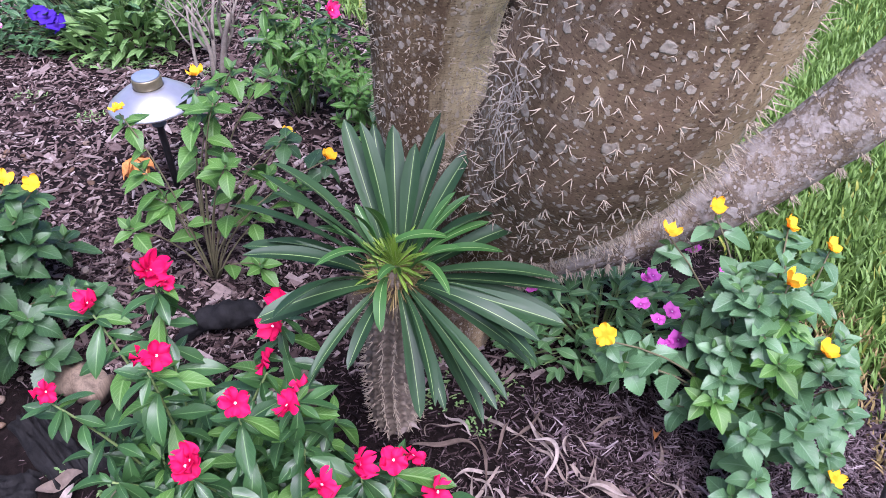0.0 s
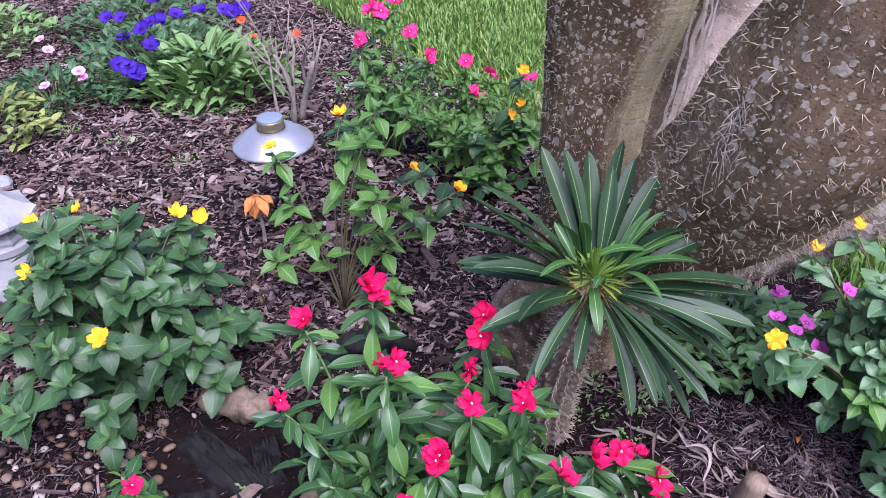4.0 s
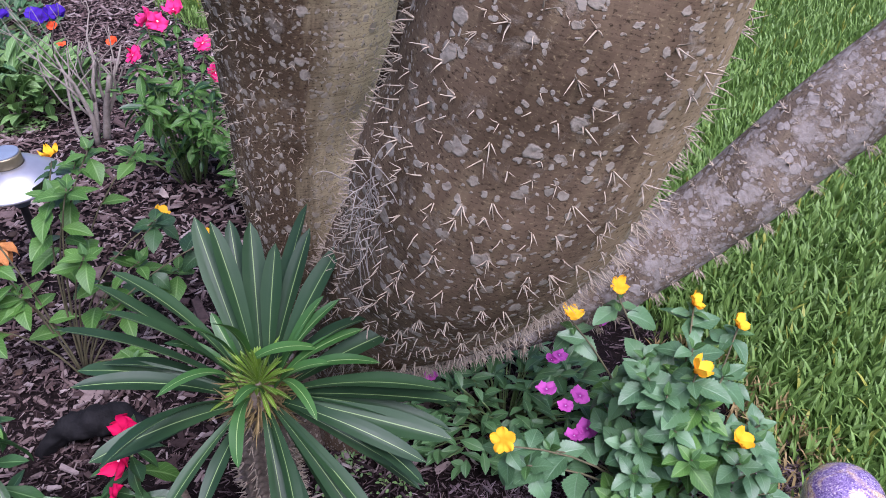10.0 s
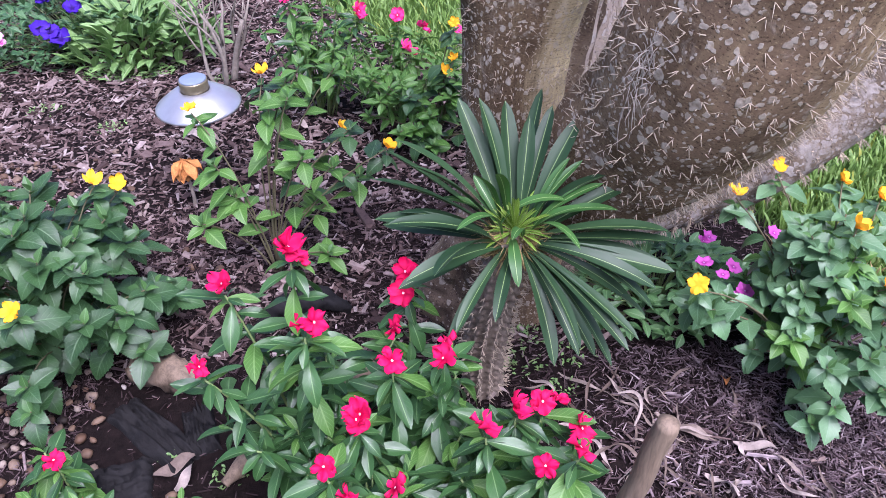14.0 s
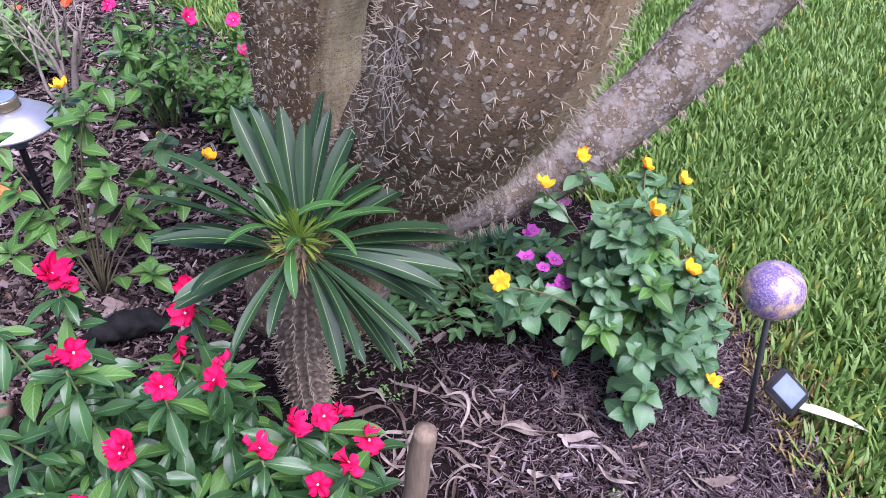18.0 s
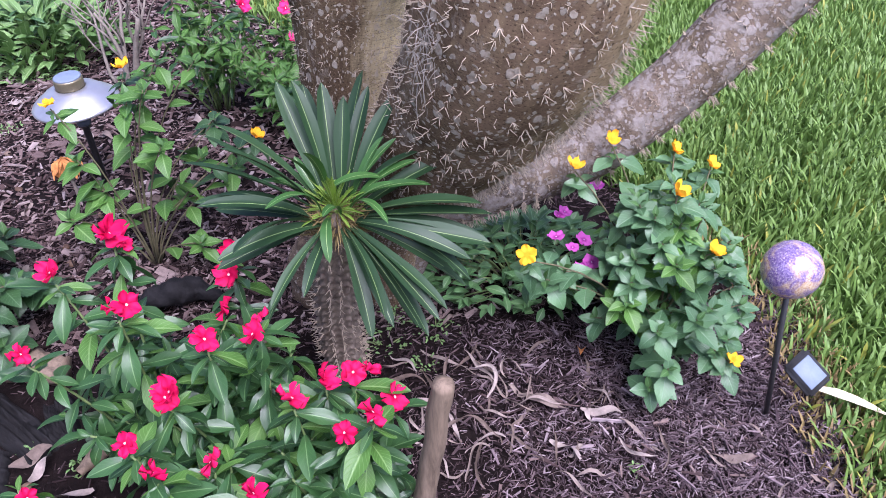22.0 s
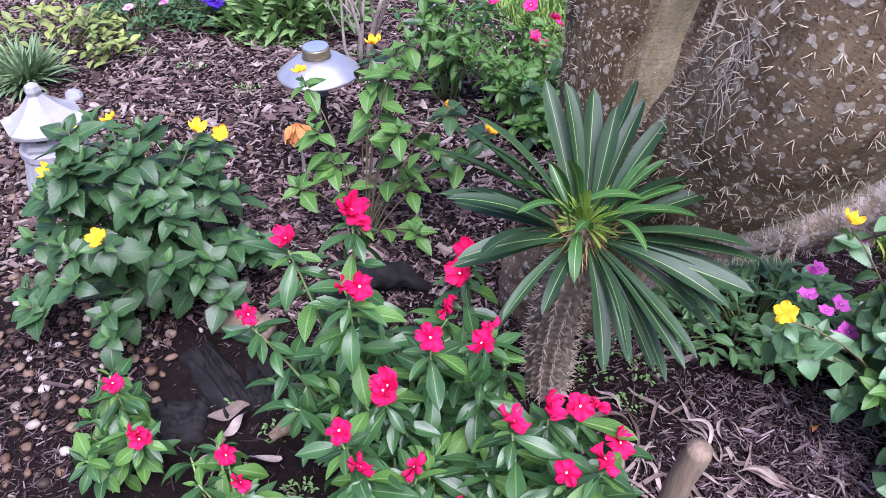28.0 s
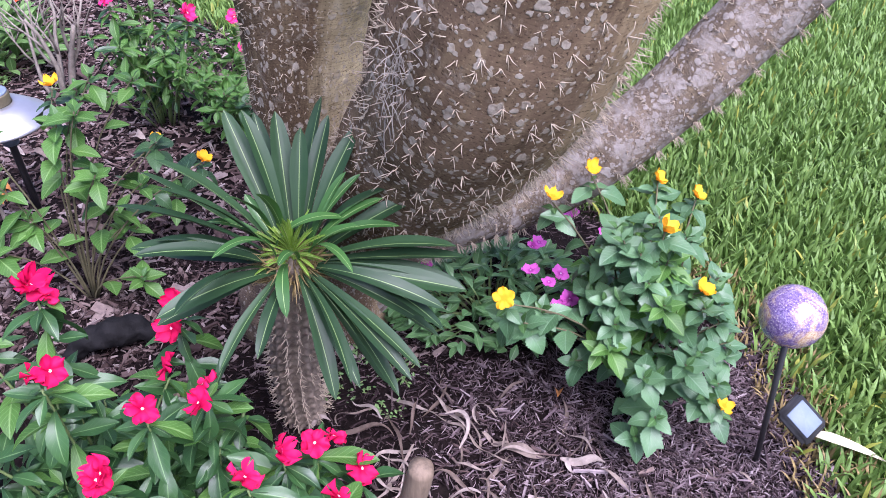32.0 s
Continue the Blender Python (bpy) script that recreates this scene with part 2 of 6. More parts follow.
    fleckv.inputs["Scale"].default_value = (240, 420, 1)
    nt.links.new(oc, fleckv.inputs[0])
    fleck = noise_tex(nt, fleckv.outputs[0], 1.0, 3, 0.6, 0.5)
    col = mix(nt, ramp(nt, fleck, (0.32, 0.85), (0.44, 0.0)), col, tuple(c * 0.4 for c in dark))
    col = mix(nt, ramp(nt, fleck, (0.60, 0.0), (0.70, 0.6)), col, tan)
    lcol = mix(nt, noise_tex(nt, uv, 45, 2), *tone)
    col = mix(nt, math_node(nt, 'MULTIPLY', patch, 0.78), col, lcol)
    nt.links.new(col, b.inputs["Base Color"])
    h = math_node(nt, 'ADD', math_node(nt, 'MULTIPLY', rings, 0.2), math_node(nt, 'ADD', math_node(nt, 'MULTIPLY', streak, 0.3), math_node(nt, 'MULTIPLY', patch, 0.7)))
    bump(nt, b, h, 0.55, 0.003)
    return m


M = {
    "palm_leaf": leaf_material("palm_leaf", (0.009, 0.027, 0.011), (0.024, 0.060, 0.021), (0.22, 0.32, 0.12), 0.47, 26, 0.0, translucent=0.06, rib_width=0.034, spec=0.34, relief=0.06),
    "palm_mid": leaf_material("palm_mid", (0.018, 0.065, 0.014), (0.045, 0.125, 0.026), (0.3, 0.42, 0.16), 0.46, 26, 0.0, translucent=0.15, rib_width=0.04, spec=0.4, relief=0.04),
    "palm_young": leaf_material("palm_young", (0.07, 0.15, 0.014), (0.17, 0.28, 0.030), (0.5, 0.56, 0.25), 0.4, 20, 0.1, translucent=0.25, rib_width=0.06),
    "vinca_leaf": leaf_material("vinca_leaf", (0.012, 0.042, 0.014), (0.045, 0.120, 0.032), (0.15, 0.26, 0.10), 0.38, 8, 0.10, translucent=0.16, rib_width=0.045, spec=0.48, relief=0.14),
    "alder_leaf": leaf_material("alder_leaf", (0.010, 0.034, 0.012), (0.046, 0.112, 0.034), (0.085, 0.16, 0.07), 0.44, 8, 0.32, translucent=0.18, rib_width=0.045, spec=0.5, relief=0.3),
    # lighter copy of alder_leaf: sheen of the open sky put into the colour
    "skylit_alder_leaf": leaf_material("skylit_alder_leaf", (0.042, 0.108, 0.044), (0.135, 0.265, 0.118), (0.16, 0.28, 0.15), 0.42, 8, 0.34, translucent=0.27, rib_width=0.045, spec=0.65, relief=0.3),
    "heart_leaf": leaf_material("heart_leaf", (0.035, 0.092, 0.024), (0.075, 0.17, 0.048), (0.14, 0.25, 0.10), 0.45, 8, 0.3, translucent=0.22, relief=0.25),
    "bright_leaf": leaf_material("bright_leaf", (0.045, 0.125, 0.022), (0.100, 0.225, 0.042), (0.2, 0.34, 0.11), 0.45, 9, 0.4, translucent=0.3),
    "dark_leaf": leaf_material("dark_leaf", (0.022, 0.070, 0.026), (0.055, 0.135, 0.048), (0.2, 0.3, 0.15), 0.45, 8, 0.3, joined=True, translucent=0.2),
    "mid_leaf": leaf_material("mid_leaf", (0.036, 0.100, 0.032), (0.115, 0.24, 0.085), (0.2, 0.32, 0.15), 0.42, 7, 0.2, joined=True, translucent=0.2, spec=0.5, relief=0.15),
    "light_leaf": leaf_material("light_leaf", (0.075, 0.165, 0.045), (0.165, 0.28, 0.085), (0.3, 0.42, 0.2), 0.5, 7, 0.3, joined=True, translucent=0.2),
    "mixed_leaf": leaf_material("mixed_leaf", (0.07, 0.13, 0.03), (0.28, 0.31, 0.08), (0.3, 0.35, 0.12), 0.5, 7, 0.3, joined=True, translucent=0.2),
    "grey_leaf": leaf_material("grey_leaf", (0.075, 0.145, 0.06), (0.155, 0.245, 0.11), (0.4, 0.46, 0.3), 0.5, 7, 0.1, joined=True, translucent=0.15),
    "grass": leaf_material("grass", (0.070, 0.145, 0.022), (0.22, 0.345, 0.085), (0.22, 0.36, 0.11), 0.5, 2, 0.0, joined=True, translucent=0.3, yellow=0.03, rib_width=0.1),
    "red_petal": petal_material("red_petal", (0.60, 0.003, 0.078), (0.45, 0.002, 0.05), (0.9, 0.5, 0.55), 0.007),
    "rose_petal": petal_material("rose_petal", (0.80, 0.035, 0.20), (0.62, 0.01, 0.10), (0.9, 0.6, 0.65), 0.012),
    "pink_petal": petal_material("pink_petal", (0.80, 0.33, 0.62), (0.75, 0.1, 0.35), (0.8, 0.1, 0.3), 0.03),
    "purple_petal": petal_material("purple_petal", (0.72, 0.14, 0.58), (0.58, 0.07, 0.44), (0.8, 0.6, 0.8), 0.012),
    "yellow_petal": petal_material("yellow_petal", (0.90, 0.43, 0.010), (0.88, 0.36, 0.006), None),
    "blue_petal": petal_material("blue_petal", (0.048, 0.012, 0.27), (0.025, 0.007, 0.12), None),
    "orange_petal": petal_material("orange_petal", (0.8, 0.09, 0.02), (0.6, 0.05, 0.01), None),
    "stem_green": plain_material("stem_green", (0.10, 0.16, 0.05), (0.17, 0.22, 0.08), 60),
    "stem_brown": plain_material("stem_brown", (0.06, 0.055, 0.028), (0.13, 0.115, 0.06), 60, 0.8),
    "twig_grey": plain_material("twig_grey", (0.12, 0.10, 0.08), (0.28, 0.245, 0.205), 55, 0.85),
    # flank tints: cream skin, brightened in the colour for the lit side
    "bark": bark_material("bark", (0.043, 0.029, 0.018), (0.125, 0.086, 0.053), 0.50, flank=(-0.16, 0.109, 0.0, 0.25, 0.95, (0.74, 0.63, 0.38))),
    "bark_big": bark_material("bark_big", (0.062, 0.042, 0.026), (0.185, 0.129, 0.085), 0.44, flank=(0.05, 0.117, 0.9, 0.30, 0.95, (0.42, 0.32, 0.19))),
    "bark_grey": bark_material("bark_grey", (0.075, 0.058, 0.043), (0.19, 0.15, 0.115), 0.95, scales=(30, 62), crusts=(0.48, 0.57), tone=((0.22, 0.20, 0.185), (0.40, 0.375, 0.355))),
    "palm_bark": plain_material("palm_bark", (0.075, 0.056, 0.042), (0.25, 0.20, 0.155), 50, 0.8, bumps=0.6),
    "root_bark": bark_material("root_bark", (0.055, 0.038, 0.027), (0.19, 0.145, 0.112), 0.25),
    "bark_pale": bark_material("bark_pale", (0.30, 0.245, 0.205), (0.56, 0.48, 0.42), 0.35, tone=((0.36, 0.33, 0.30), (0.62, 0.58, 0.55))),
    "moss": plain_material("moss", (0.16, 0.14, 0.115), (0.31, 0.28, 0.24), 90, 0.9),
    "straw": plain_material("straw", (0.12, 0.085, 0.032), (0.28, 0.21, 0.085), 90, 0.7),
    "spine": plain_material("spine", (0.22, 0.17, 0.115), (0.46, 0.39, 0.30), 90, 0.6),
    "soil": None,
    "chip": piece_material("chip", ((0.0, (0.010, 0.006, 0.006)), (0.45, (0.036, 0.023, 0.024)), (0.8, (0.092, 0.064, 0.066)), (1.0, (0.20, 0.152, 0.150)))),
    "chip_violet": piece_material("chip_violet", ((0.0, (0.016, 0.010, 0.011)), (0.4, (0.092, 0.064, 0.071)), (0.8, (0.20, 0.153, 0.163)), (1.0, (0.32, 0.262, 0.27)))),
    "chip_one": piece_material("chip_one", ((0.0, (0.026, 0.016, 0.016)), (0.6, (0.085, 0.057, 0.055)), (1.0, (0.20, 0.145, 0.13))), joined=False),
    "chip_pale": piece_material("chip_pale", ((0.0, (0.020, 0.012, 0.011)), (0.35, (0.082, 0.054, 0.050)), (0.7, (0.165, 0.119, 0.110)), (0.9, (0.235, 0.184, 0.172)), (1.0, (0.31, 0.26, 0.245)))),
    "cream_leaf": plain_material("cream_leaf", (0.36, 0.31, 0.21), (0.56, 0.50, 0.37), 60, 0.7),
    "litter": piece_material("litter", ((0.0, (0.10, 0.073, 0.060)), (0.6, (0.20, 0.158, 0.135)), (1.0, (0.31, 0.26, 0.235))), joined=False),
    "pebble": piece_material("pebble", ((0.0, (0.020, 0.012, 0.008)), (0.3, (0.070, 0.036, 0.020)), (0.55, (0.125, 0.076, 0.047)), (0.75, (0.165, 0.118, 0.088)), (0.92, (0.22, 0.175, 0.145)), (1.0, (0.32, 0.29, 0.265))), 0.7, joined=False, scale=60, bumps=0.25, spec=0.4),
    "pebble_far": piece_material("pebble_far", ((0.0, (0.020, 0.012, 0.008)), (0.3, (0.070, 0.036, 0.020)), (0.55, (0.125, 0.076, 0.047)), (0.75, (0.165, 0.118, 0.088)), (0.92, (0.22, 0.175, 0.145)), (1.0, (0.32, 0.29, 0.265))), 0.7, scale=60, bumps=0.25, spec=0.4),
    "driftwood": plain_material("driftwood", (0.045, 0.030, 0.019), (0.25, 0.185, 0.13), 55, 0.8, bumps=0.6, stretch=(1, 1, 0.12)),
    "dark_wood": plain_material("dark_wood", (0.004, 0.004, 0.0042), (0.018, 0.017, 0.018), 40, 0.75, spec=0.12, bumps=1.0),
    "stone_white": plain_material("stone_white", (0.20, 0.20, 0.21), (0.29, 0.29, 0.305), 30, 0.8, bumps=0.35),
    "window_dark": plain_material("window_dark", (0.05, 0.05, 0.055), (0.10, 0.10, 0.11), 30, 0.7),
    "lamp_metal": plain_material("lamp_metal", (0.40, 0.40, 0.43), (0.50, 0.50, 0.53), 12, 0.36, metal=0.75, bumps=0.05),
    "lamp_collar": plain_material("lamp_collar", (0.16, 0.14, 0.09), (0.26, 0.22, 0.14), 30, 0.4, metal=0.6, bumps=0.05),
    "black_plastic": plain_material("black_plastic", (0.02, 0.02, 0.021), (0.035, 0.035, 0.037), 60, 0.45, bumps=0.08),
    "cell_pale": plain_material("cell_pale", (0.13, 0.165, 0.22), (0.17, 0.21, 0.27), 60, 0.5, spec=0.2, bumps=0.02),
    "dry_flower": plain_material("dry_flower", (0.26, 0.085, 0.02), (0.60, 0.27, 0.08), 90, 0.8),
    "white_rock": plain_material("white_rock", (0.15, 0.155, 0.165), (0.26, 0.265, 0.275), 25, 0.8, bumps=0.7),
}


def soil_material():
    m, nt, b = mat("soil", 0.95, 0.1)
    pos = nt.nodes.new("ShaderNodeNewGeometry").outputs["Position"]
    n = noise_tex(nt, pos, 55, 6, 0.7)
    n2 = noise_tex(nt, pos, 5, 4, 0.6)
    col = mix(nt, n2, ramp(nt, n, (0.3, (0.003, 0.002, 0.002)), (0.7, (0.011, 0.007, 0.007))), ramp(nt, n, (0.3, (0.004, 0.0025, 0.0025)), (0.7, (0.017, 0.011, 0.010))))
    turf = nt.nodes.new("ShaderNodeAttribute")
    turf.attribute_name = "turf"
    green = ramp(nt, n, (0.3, (0.018, 0.045, 0.008)), (0.7, (0.075, 0.135, 0.028)))
    col = mix(nt, turf.outputs["Fac"], col, green)
    nt.links.new(col, b.inputs["Base Color"])
    bump(nt, b, n, 0.8, 0.012)
    return m


def ball_material():
    """Crackle-glass mosaic: violet glass with gold and pale flecks, glossy."""
    m, nt, b = mat("mosaic_glass", 0.16, 0.6)
    oc = coords(nt, "Object")
    vo = node(nt, "ShaderNodeTexVoronoi", Scale=820.0)
    nt.links.new(oc, vo.inputs["Vector"])
    sep = nt.nodes.new("ShaderNodeSeparateXYZ")
    nt.links.new(vo.outputs["Color"], sep.inputs[0])
    zone = noise_tex(nt, oc, 26, 3, 0.6, 1.2)
    base = mix(nt, sep.outputs[0], (0.11, 0.07, 0.20), (0.34, 0.25, 0.46))
    gold = mix(nt, sep.outputs[1], (0.40, 0.22, 0.10), (0.75, 0.60, 0.38))
    col = mix(nt, ramp(nt, zone, (0.46, 0.0), (0.60, 0.9)), base, gold)
    col = mix(nt, ramp(nt, sep.outputs[2], (0.88, 0.0), (0.90, 0.55)), col, (0.70, 0.62, 0.60))
    nt.links.new(col, b.inputs["Base Color"])
    bump(nt, b, sep.outputs[1], 0.35, 0.001)
    b.inputs["Metallic"].default_value = 0.25
    return m


M["soil"] = soil_material()
M["mosaic"] = ball_material()


# ---- mesh helpers ----
def mesh_obj(name, verts, faces, material, parent=None, label="", uvs=None, smooth=True):
    me = bpy.data.meshes.new(name)
    me.from_pydata(verts, [], faces)
    if uvs is not None:
        layer = me.uv_layers.new(name="UVMap")
        idx = np.empty(len(me.loops), dtype=np.int32)
        me.loops.foreach_get("vertex_index", idx)
        layer.data.foreach_set("uv", np.asarray(uvs, dtype=np.float32)[idx].ravel())
    if smooth:
        me.polygons.foreach_set("use_smooth", [True] * len(me.polygons))
    me.materials.append(material)
    me.update()
    return link(name, me, parent, label)


def link(name, me, parent=None, label="", m=None):
    ob = new(name, me)
    if parent is not None:
        ob.parent = parent
    if label:
        ob["label"] = label
    if m is not None:
        ob.matrix_basis = m
    return ob


def part(name, bm, material, parent, label="", smooth=True):
    me = bpy.data.meshes.new(name)
    bm.to_mesh(me)
    bm.free()
    if smooth:
        me.polygons.foreach_set("use_smooth", [True] * len(me.polygons))
    me.materials.append(material)
    return link(name, me, parent, label)


def thing(name, at, label, category, group="", kind=""):
    ob = new(name)
    ob.empty_display_size = 0.05
    ob.location = at
    return tagged(ob, label, category, group, kind)


def ground_z(x, y):
    """Height of the bed and lawn: level near the palm, falling gently away behind."""
    s = min(1.0, max(0.0, (y - 1.3) / 1.5))
    return -0.09 * s * s * (3 - 2 * s) + 0.006 * noise.noise(Vector((x * 6, y * 6, 0.3))) - 0.004


def frame_along(d, hint=(0, 0, 1)):
    """Turn whose x runs along d and whose z leans to the hint."""
    x = Vector(d).normalized()
    h = Vector(hint)
    if abs(x.dot(h.normalized())) > 0.98:
        h = Vector((0.3, 1, 0.1))
    y = h.cross(x).normalized()
    z = x.cross(y)
    return Matrix((x, y, z)).transposed().to_4x4()


def leaf_data(length, width, rows=9, widest=0.45, point=1.0, fold=0.18, droop=0.25, serrate=0.0, teeth=9, wave=0.0, base=0.04, twist=0.0, tip_round=0.75, seed=0):
    """Vertices, faces and uv of one leaf along +x, upper side +z: five columns, folded on the midrib."""
    rnd = random.Random(seed)
    verts, uvs, faces = [], [], []
    cols = (-1, -0.5, 0, 0.5, 1)
    n = rows if not serrate else teeth * 2
    ph = rnd.uniform(0, 6)
    for i in range(n + 1):
        u = i / n
        a = widest
        w = (u / a) ** 0.8 if u < a else max(0.0, 1 - ((u - a) / (1 - a)) ** (1.9 if tip_round > 0.5 else 1.4)) ** (0.62 * point + 0.2)
        w = base + (1 - base) * min(1, w) if u < a else w
        w = max(w, 0.015) * width / 2
        if serrate and 0 < i < n and i % 2:
            w *= 1 + serrate
        x = length * (math.sin(droop * u) / droop if abs(droop) > 1e-4 else u)
        z0 = -length * ((1 - math.cos(droop * u)) / droop if abs(droop) > 1e-4 else 0)
        for c in cols:
            y = c * w
            z = z0 + abs(c) * w * fold * 2 + wave * width * math.sin(u * 9 + ph + c) * abs(c)
            tw = twist * u
            verts.append((x, y * math.cos(tw) - (z - z0) * math.sin(tw), z0 + y * math.sin(tw) + (z - z0) * math.cos(tw)))
            uvs.append((u, 0.5 + c * 0.5))
    for i in range(n):
        for j in range(4):
            p = i * 5 + j
            faces.append((p, p + 5, p + 6, p + 1))
    return verts, faces, uvs


def leaf_mesh(name, material, **kw):
    v, f, uv = leaf_data(**kw)
    ob = mesh_obj(name, v, f, material, uvs=uv)
    me = ob.data
    bpy.data.objects.remove(ob)
    return me


def tube_data(points, radii, sides=8, cap=True):
    """A tube through the points; uv in metres round and along."""
    verts, faces, uvs = [], [], []
    pts = [Vector(p) for p in points]
    ref = Vector((0.31, 0.77, 0.55))
    run = 0.0
    for i, p in enumerate(pts):
        d = (pts[min(i + 1, len(pts) - 1)] - pts[max(i - 1, 0)]).normalized()
        a = ref.cross(d).normalized() if abs(ref.dot(d)) < 0.97 else Vector((1, 0, 0)).cross(d).normalized()
        b = d.cross(a)
        if i:
            run += (p - pts[i - 1]).length
        for k in range(sides):
            t = 2 * math.pi * k / sides
            verts.append(tuple(p + (a * math.cos(t) + b * math.sin(t)) * radii[i]))
            uvs.append((k / sides * 2 * math.pi * radii[len(radii) // 2], run))
    for i in range(len(pts) - 1):
        for k in range(sides):
            faces.append((i * sides + k, i * sides + (k + 1) % sides, (i + 1) * sides + (k + 1) % sides, (i + 1) * sides + k))
    if cap:
        faces.append(tuple(range(sides))[::-1])
        faces.append(tuple((len(pts) - 1) * sides + k for k in range(sides)))
    return verts, faces, uvs


def curve_points(p0, p1, p2, n):
    p0, p1, p2 = Vector(p0), Vector(p1), Vector(p2)
    return [p0 * (1 - t) ** 2 + p1 * 2 * t * (1 - t) + p2 * t * t for t in [i / n for i in range(n + 1)]]


def join_data(parts):
    verts, faces, uvs = [], [], []
    for v, f, uv in parts:
        o = len(verts)
        verts += v
        faces += [tuple(i + o for i in face) for face in f]
        uvs += uv
    return verts, faces, uvs


def moved(data, m):
    v, f, uv = data
    return [tuple(m @ Vector(p)) for p in v], f, uv


def lathe(profile, sides=24):
    """A turned body from (radius, height) rows."""
    bm = bmesh.new()
    rings = []
    for r, z in profile:
        rings.append([bm.verts.new((r * math.cos(2 * math.pi * k / sides), r * math.sin(2 * math.pi * k / sides), z)) for k in range(sides)])
    for a, b in zip(rings, rings[1:]):
        for k in range(sides):
            bm.faces.new((a[k], a[(k + 1) % sides], b[(k + 1) % sides], b[k]))
    for ring, flip in ((rings[0], True), (rings[-1], False)):
        bm.faces.new(ring[::-1] if flip else ring)
    bmesh.ops.recalc_face_normals(bm, faces=bm.faces)
    return bm


# ---- ground ----
def axis_lines(lo, hi, step, far):
    core = list(np.arange(lo, hi + step / 2, step))
    out, d = [], step
    x = hi
    while x < far:
        d *= 1.35
        x += d
        out.append(x)
    left, d, x = [], step, lo
    while x > -far:
        d *= 1.35
        x -= d
        left.append(x)
    return left[::-1] + core + out


def in_lawn(x, y):
    """Right of the bed's curved edge, and behind the bed."""
    if y < 1.0:
        edge = 0.70 + 0.02 * math.sin(y * 9) + 0.05 * max(0, 0.6 - y)
    elif y < 2.0:
        edge = 0.70 - 0.62 * ((y - 1.0) / 1.0) ** 1.3
    else:
        edge = 0.08 - 0.66 * (y - 2.0)
    return x - edge


def turf_at(x, y):
    """1 on grass, 0 on the bed."""
    e = max(in_lawn(x, y), -0.65 - y, -2.75 - x, y - 3.9, x - 3.0)
    return min(1.0, max(0.0, e * 12))


def build_ground():
    xs, ys = axis_lines(-2.6, 2.2, 0.03, 400), axis_lines(-0.3, 3.9, 0.03, 400)
    verts = [(x, y, ground_z(x, y)) for y in ys for x in xs]
    w = len(xs)
    faces = [(j * w + i, j * w + i + 1, (j + 1) * w + i + 1, (j + 1) * w + i) for j in range(len(ys) - 1) for i in range(w - 1)]
    g = mesh_obj("ground", verts, faces, M["soil"])
    at = g.data.attributes.new("turf", 'FLOAT', 'POINT')
    at.data.foreach_set("value", [turf_at(x, y) for x, y, z in verts])
    return tagged(g, "dark damp soil of a mulched garden bed and lawn", "ground", kind="structure")


ground = build_ground()


# ---- large spiny tree ----
def stem_shape(points, radii, sides=40, rows=44, lump=0.006, ribs=0.0, seed=0.0, flat=1.0):
    """A swollen stem along a smooth line, with the skin's slow lumps."""
    pts = [Vector(p) for p in points]
    n = len(pts) - 1

    def cat(vals, t):
        i = min(int(t * n), n - 1)
        f = t * n - i
        a, b, c, d = (vals[max(i - 1, 0)], vals[i], vals[i + 1], vals[min(i + 2, n)])
        return 0.5 * ((2 * b) + (c - a) * f + (2 * a - 5 * b + 4 * c - d) * f * f + (3 * b - a - 3 * c + d) * f ** 3)

    line = [cat(pts, i / rows) for i in range(rows + 1)]
    rad = [cat(radii, i / rows) for i in range(rows + 1)]
    verts, faces, uvs, normals = [], [], [], []
    run = 0.0
    ref = Vector((0, 1, 0))
    for i, p in enumerate(line):
        d = (line[min(i + 1, rows)] - line[max(i - 1, 0)]).normalized()
        a = ref.cross(d).normalized()
        b = d.cross(a)
        if i:
            run += (p - line[i - 1]).length
        for k in range(sides + 1):
            t = 2 * math.pi * k / sides
            o = a * math.cos(t) + b * math.sin(t)
            q = p + o * rad[i]
            r = rad[i] * (1 + ribs * math.cos(5 * t + seed)) + lump * noise.noise(q * 9 + Vector((seed, 0, 0))) + lump * 0.35 * noise.noise(q * 38)
            verts.append(tuple(p + o * r))
            normals.append(o)
            uvs.append((k / sides * 2 * math.pi * max(radii) * 0.85 + seed, run))
    w = sides + 1
    for i in range(rows):
        for k in range(sides):
            faces.append((i * w + k, i * w + k + 1, (i + 1) * w + k + 1, (i + 1) * w + k))
    faces.append(tuple(rows * w + k for k in range(sides)))
    return verts, faces, uvs, normals


def spine_mesh(name, count, length, seed, thick=0.0011):
    rnd = random.Random(seed)
    parts = []
    for k in range(count):
        a = 2 * math.pi * k / count + rnd.uniform(-0.5, 0.5)
        lean = rnd.uniform(0.1, 1.4)
        d = Vector((math.cos(a) * lean, math.sin(a) * lean, 1)).normalized()
        ln = length * rnd.uniform(0.65, 1.15)
        mid = d * ln * 0.5 + Vector((rnd.uniform(-1, 1), rnd.uniform(-1, 1), 0)) * ln * 0.05
        parts.append(tube_data([Vector((0, 0, -0.003)), mid, d * ln], [thick * 1.5, thick, thick * 0.15], 4, False))
    v, f, uv = join_data(parts)
    ob = mesh_obj(name, v, f, M["spine"], uvs=uv)
    me = ob.data
    bpy.data.objects.remove(ob)
    return me


SPINES = [spine_mesh("areole", 1 + (k + 1) % 3, 0.022, 40 + k, 0.00068) for k in range(6)]
SHORT_SPINES = [spine_mesh("areole", 3, 0.014, 60 + k, 0.0006) for k in range(4)]
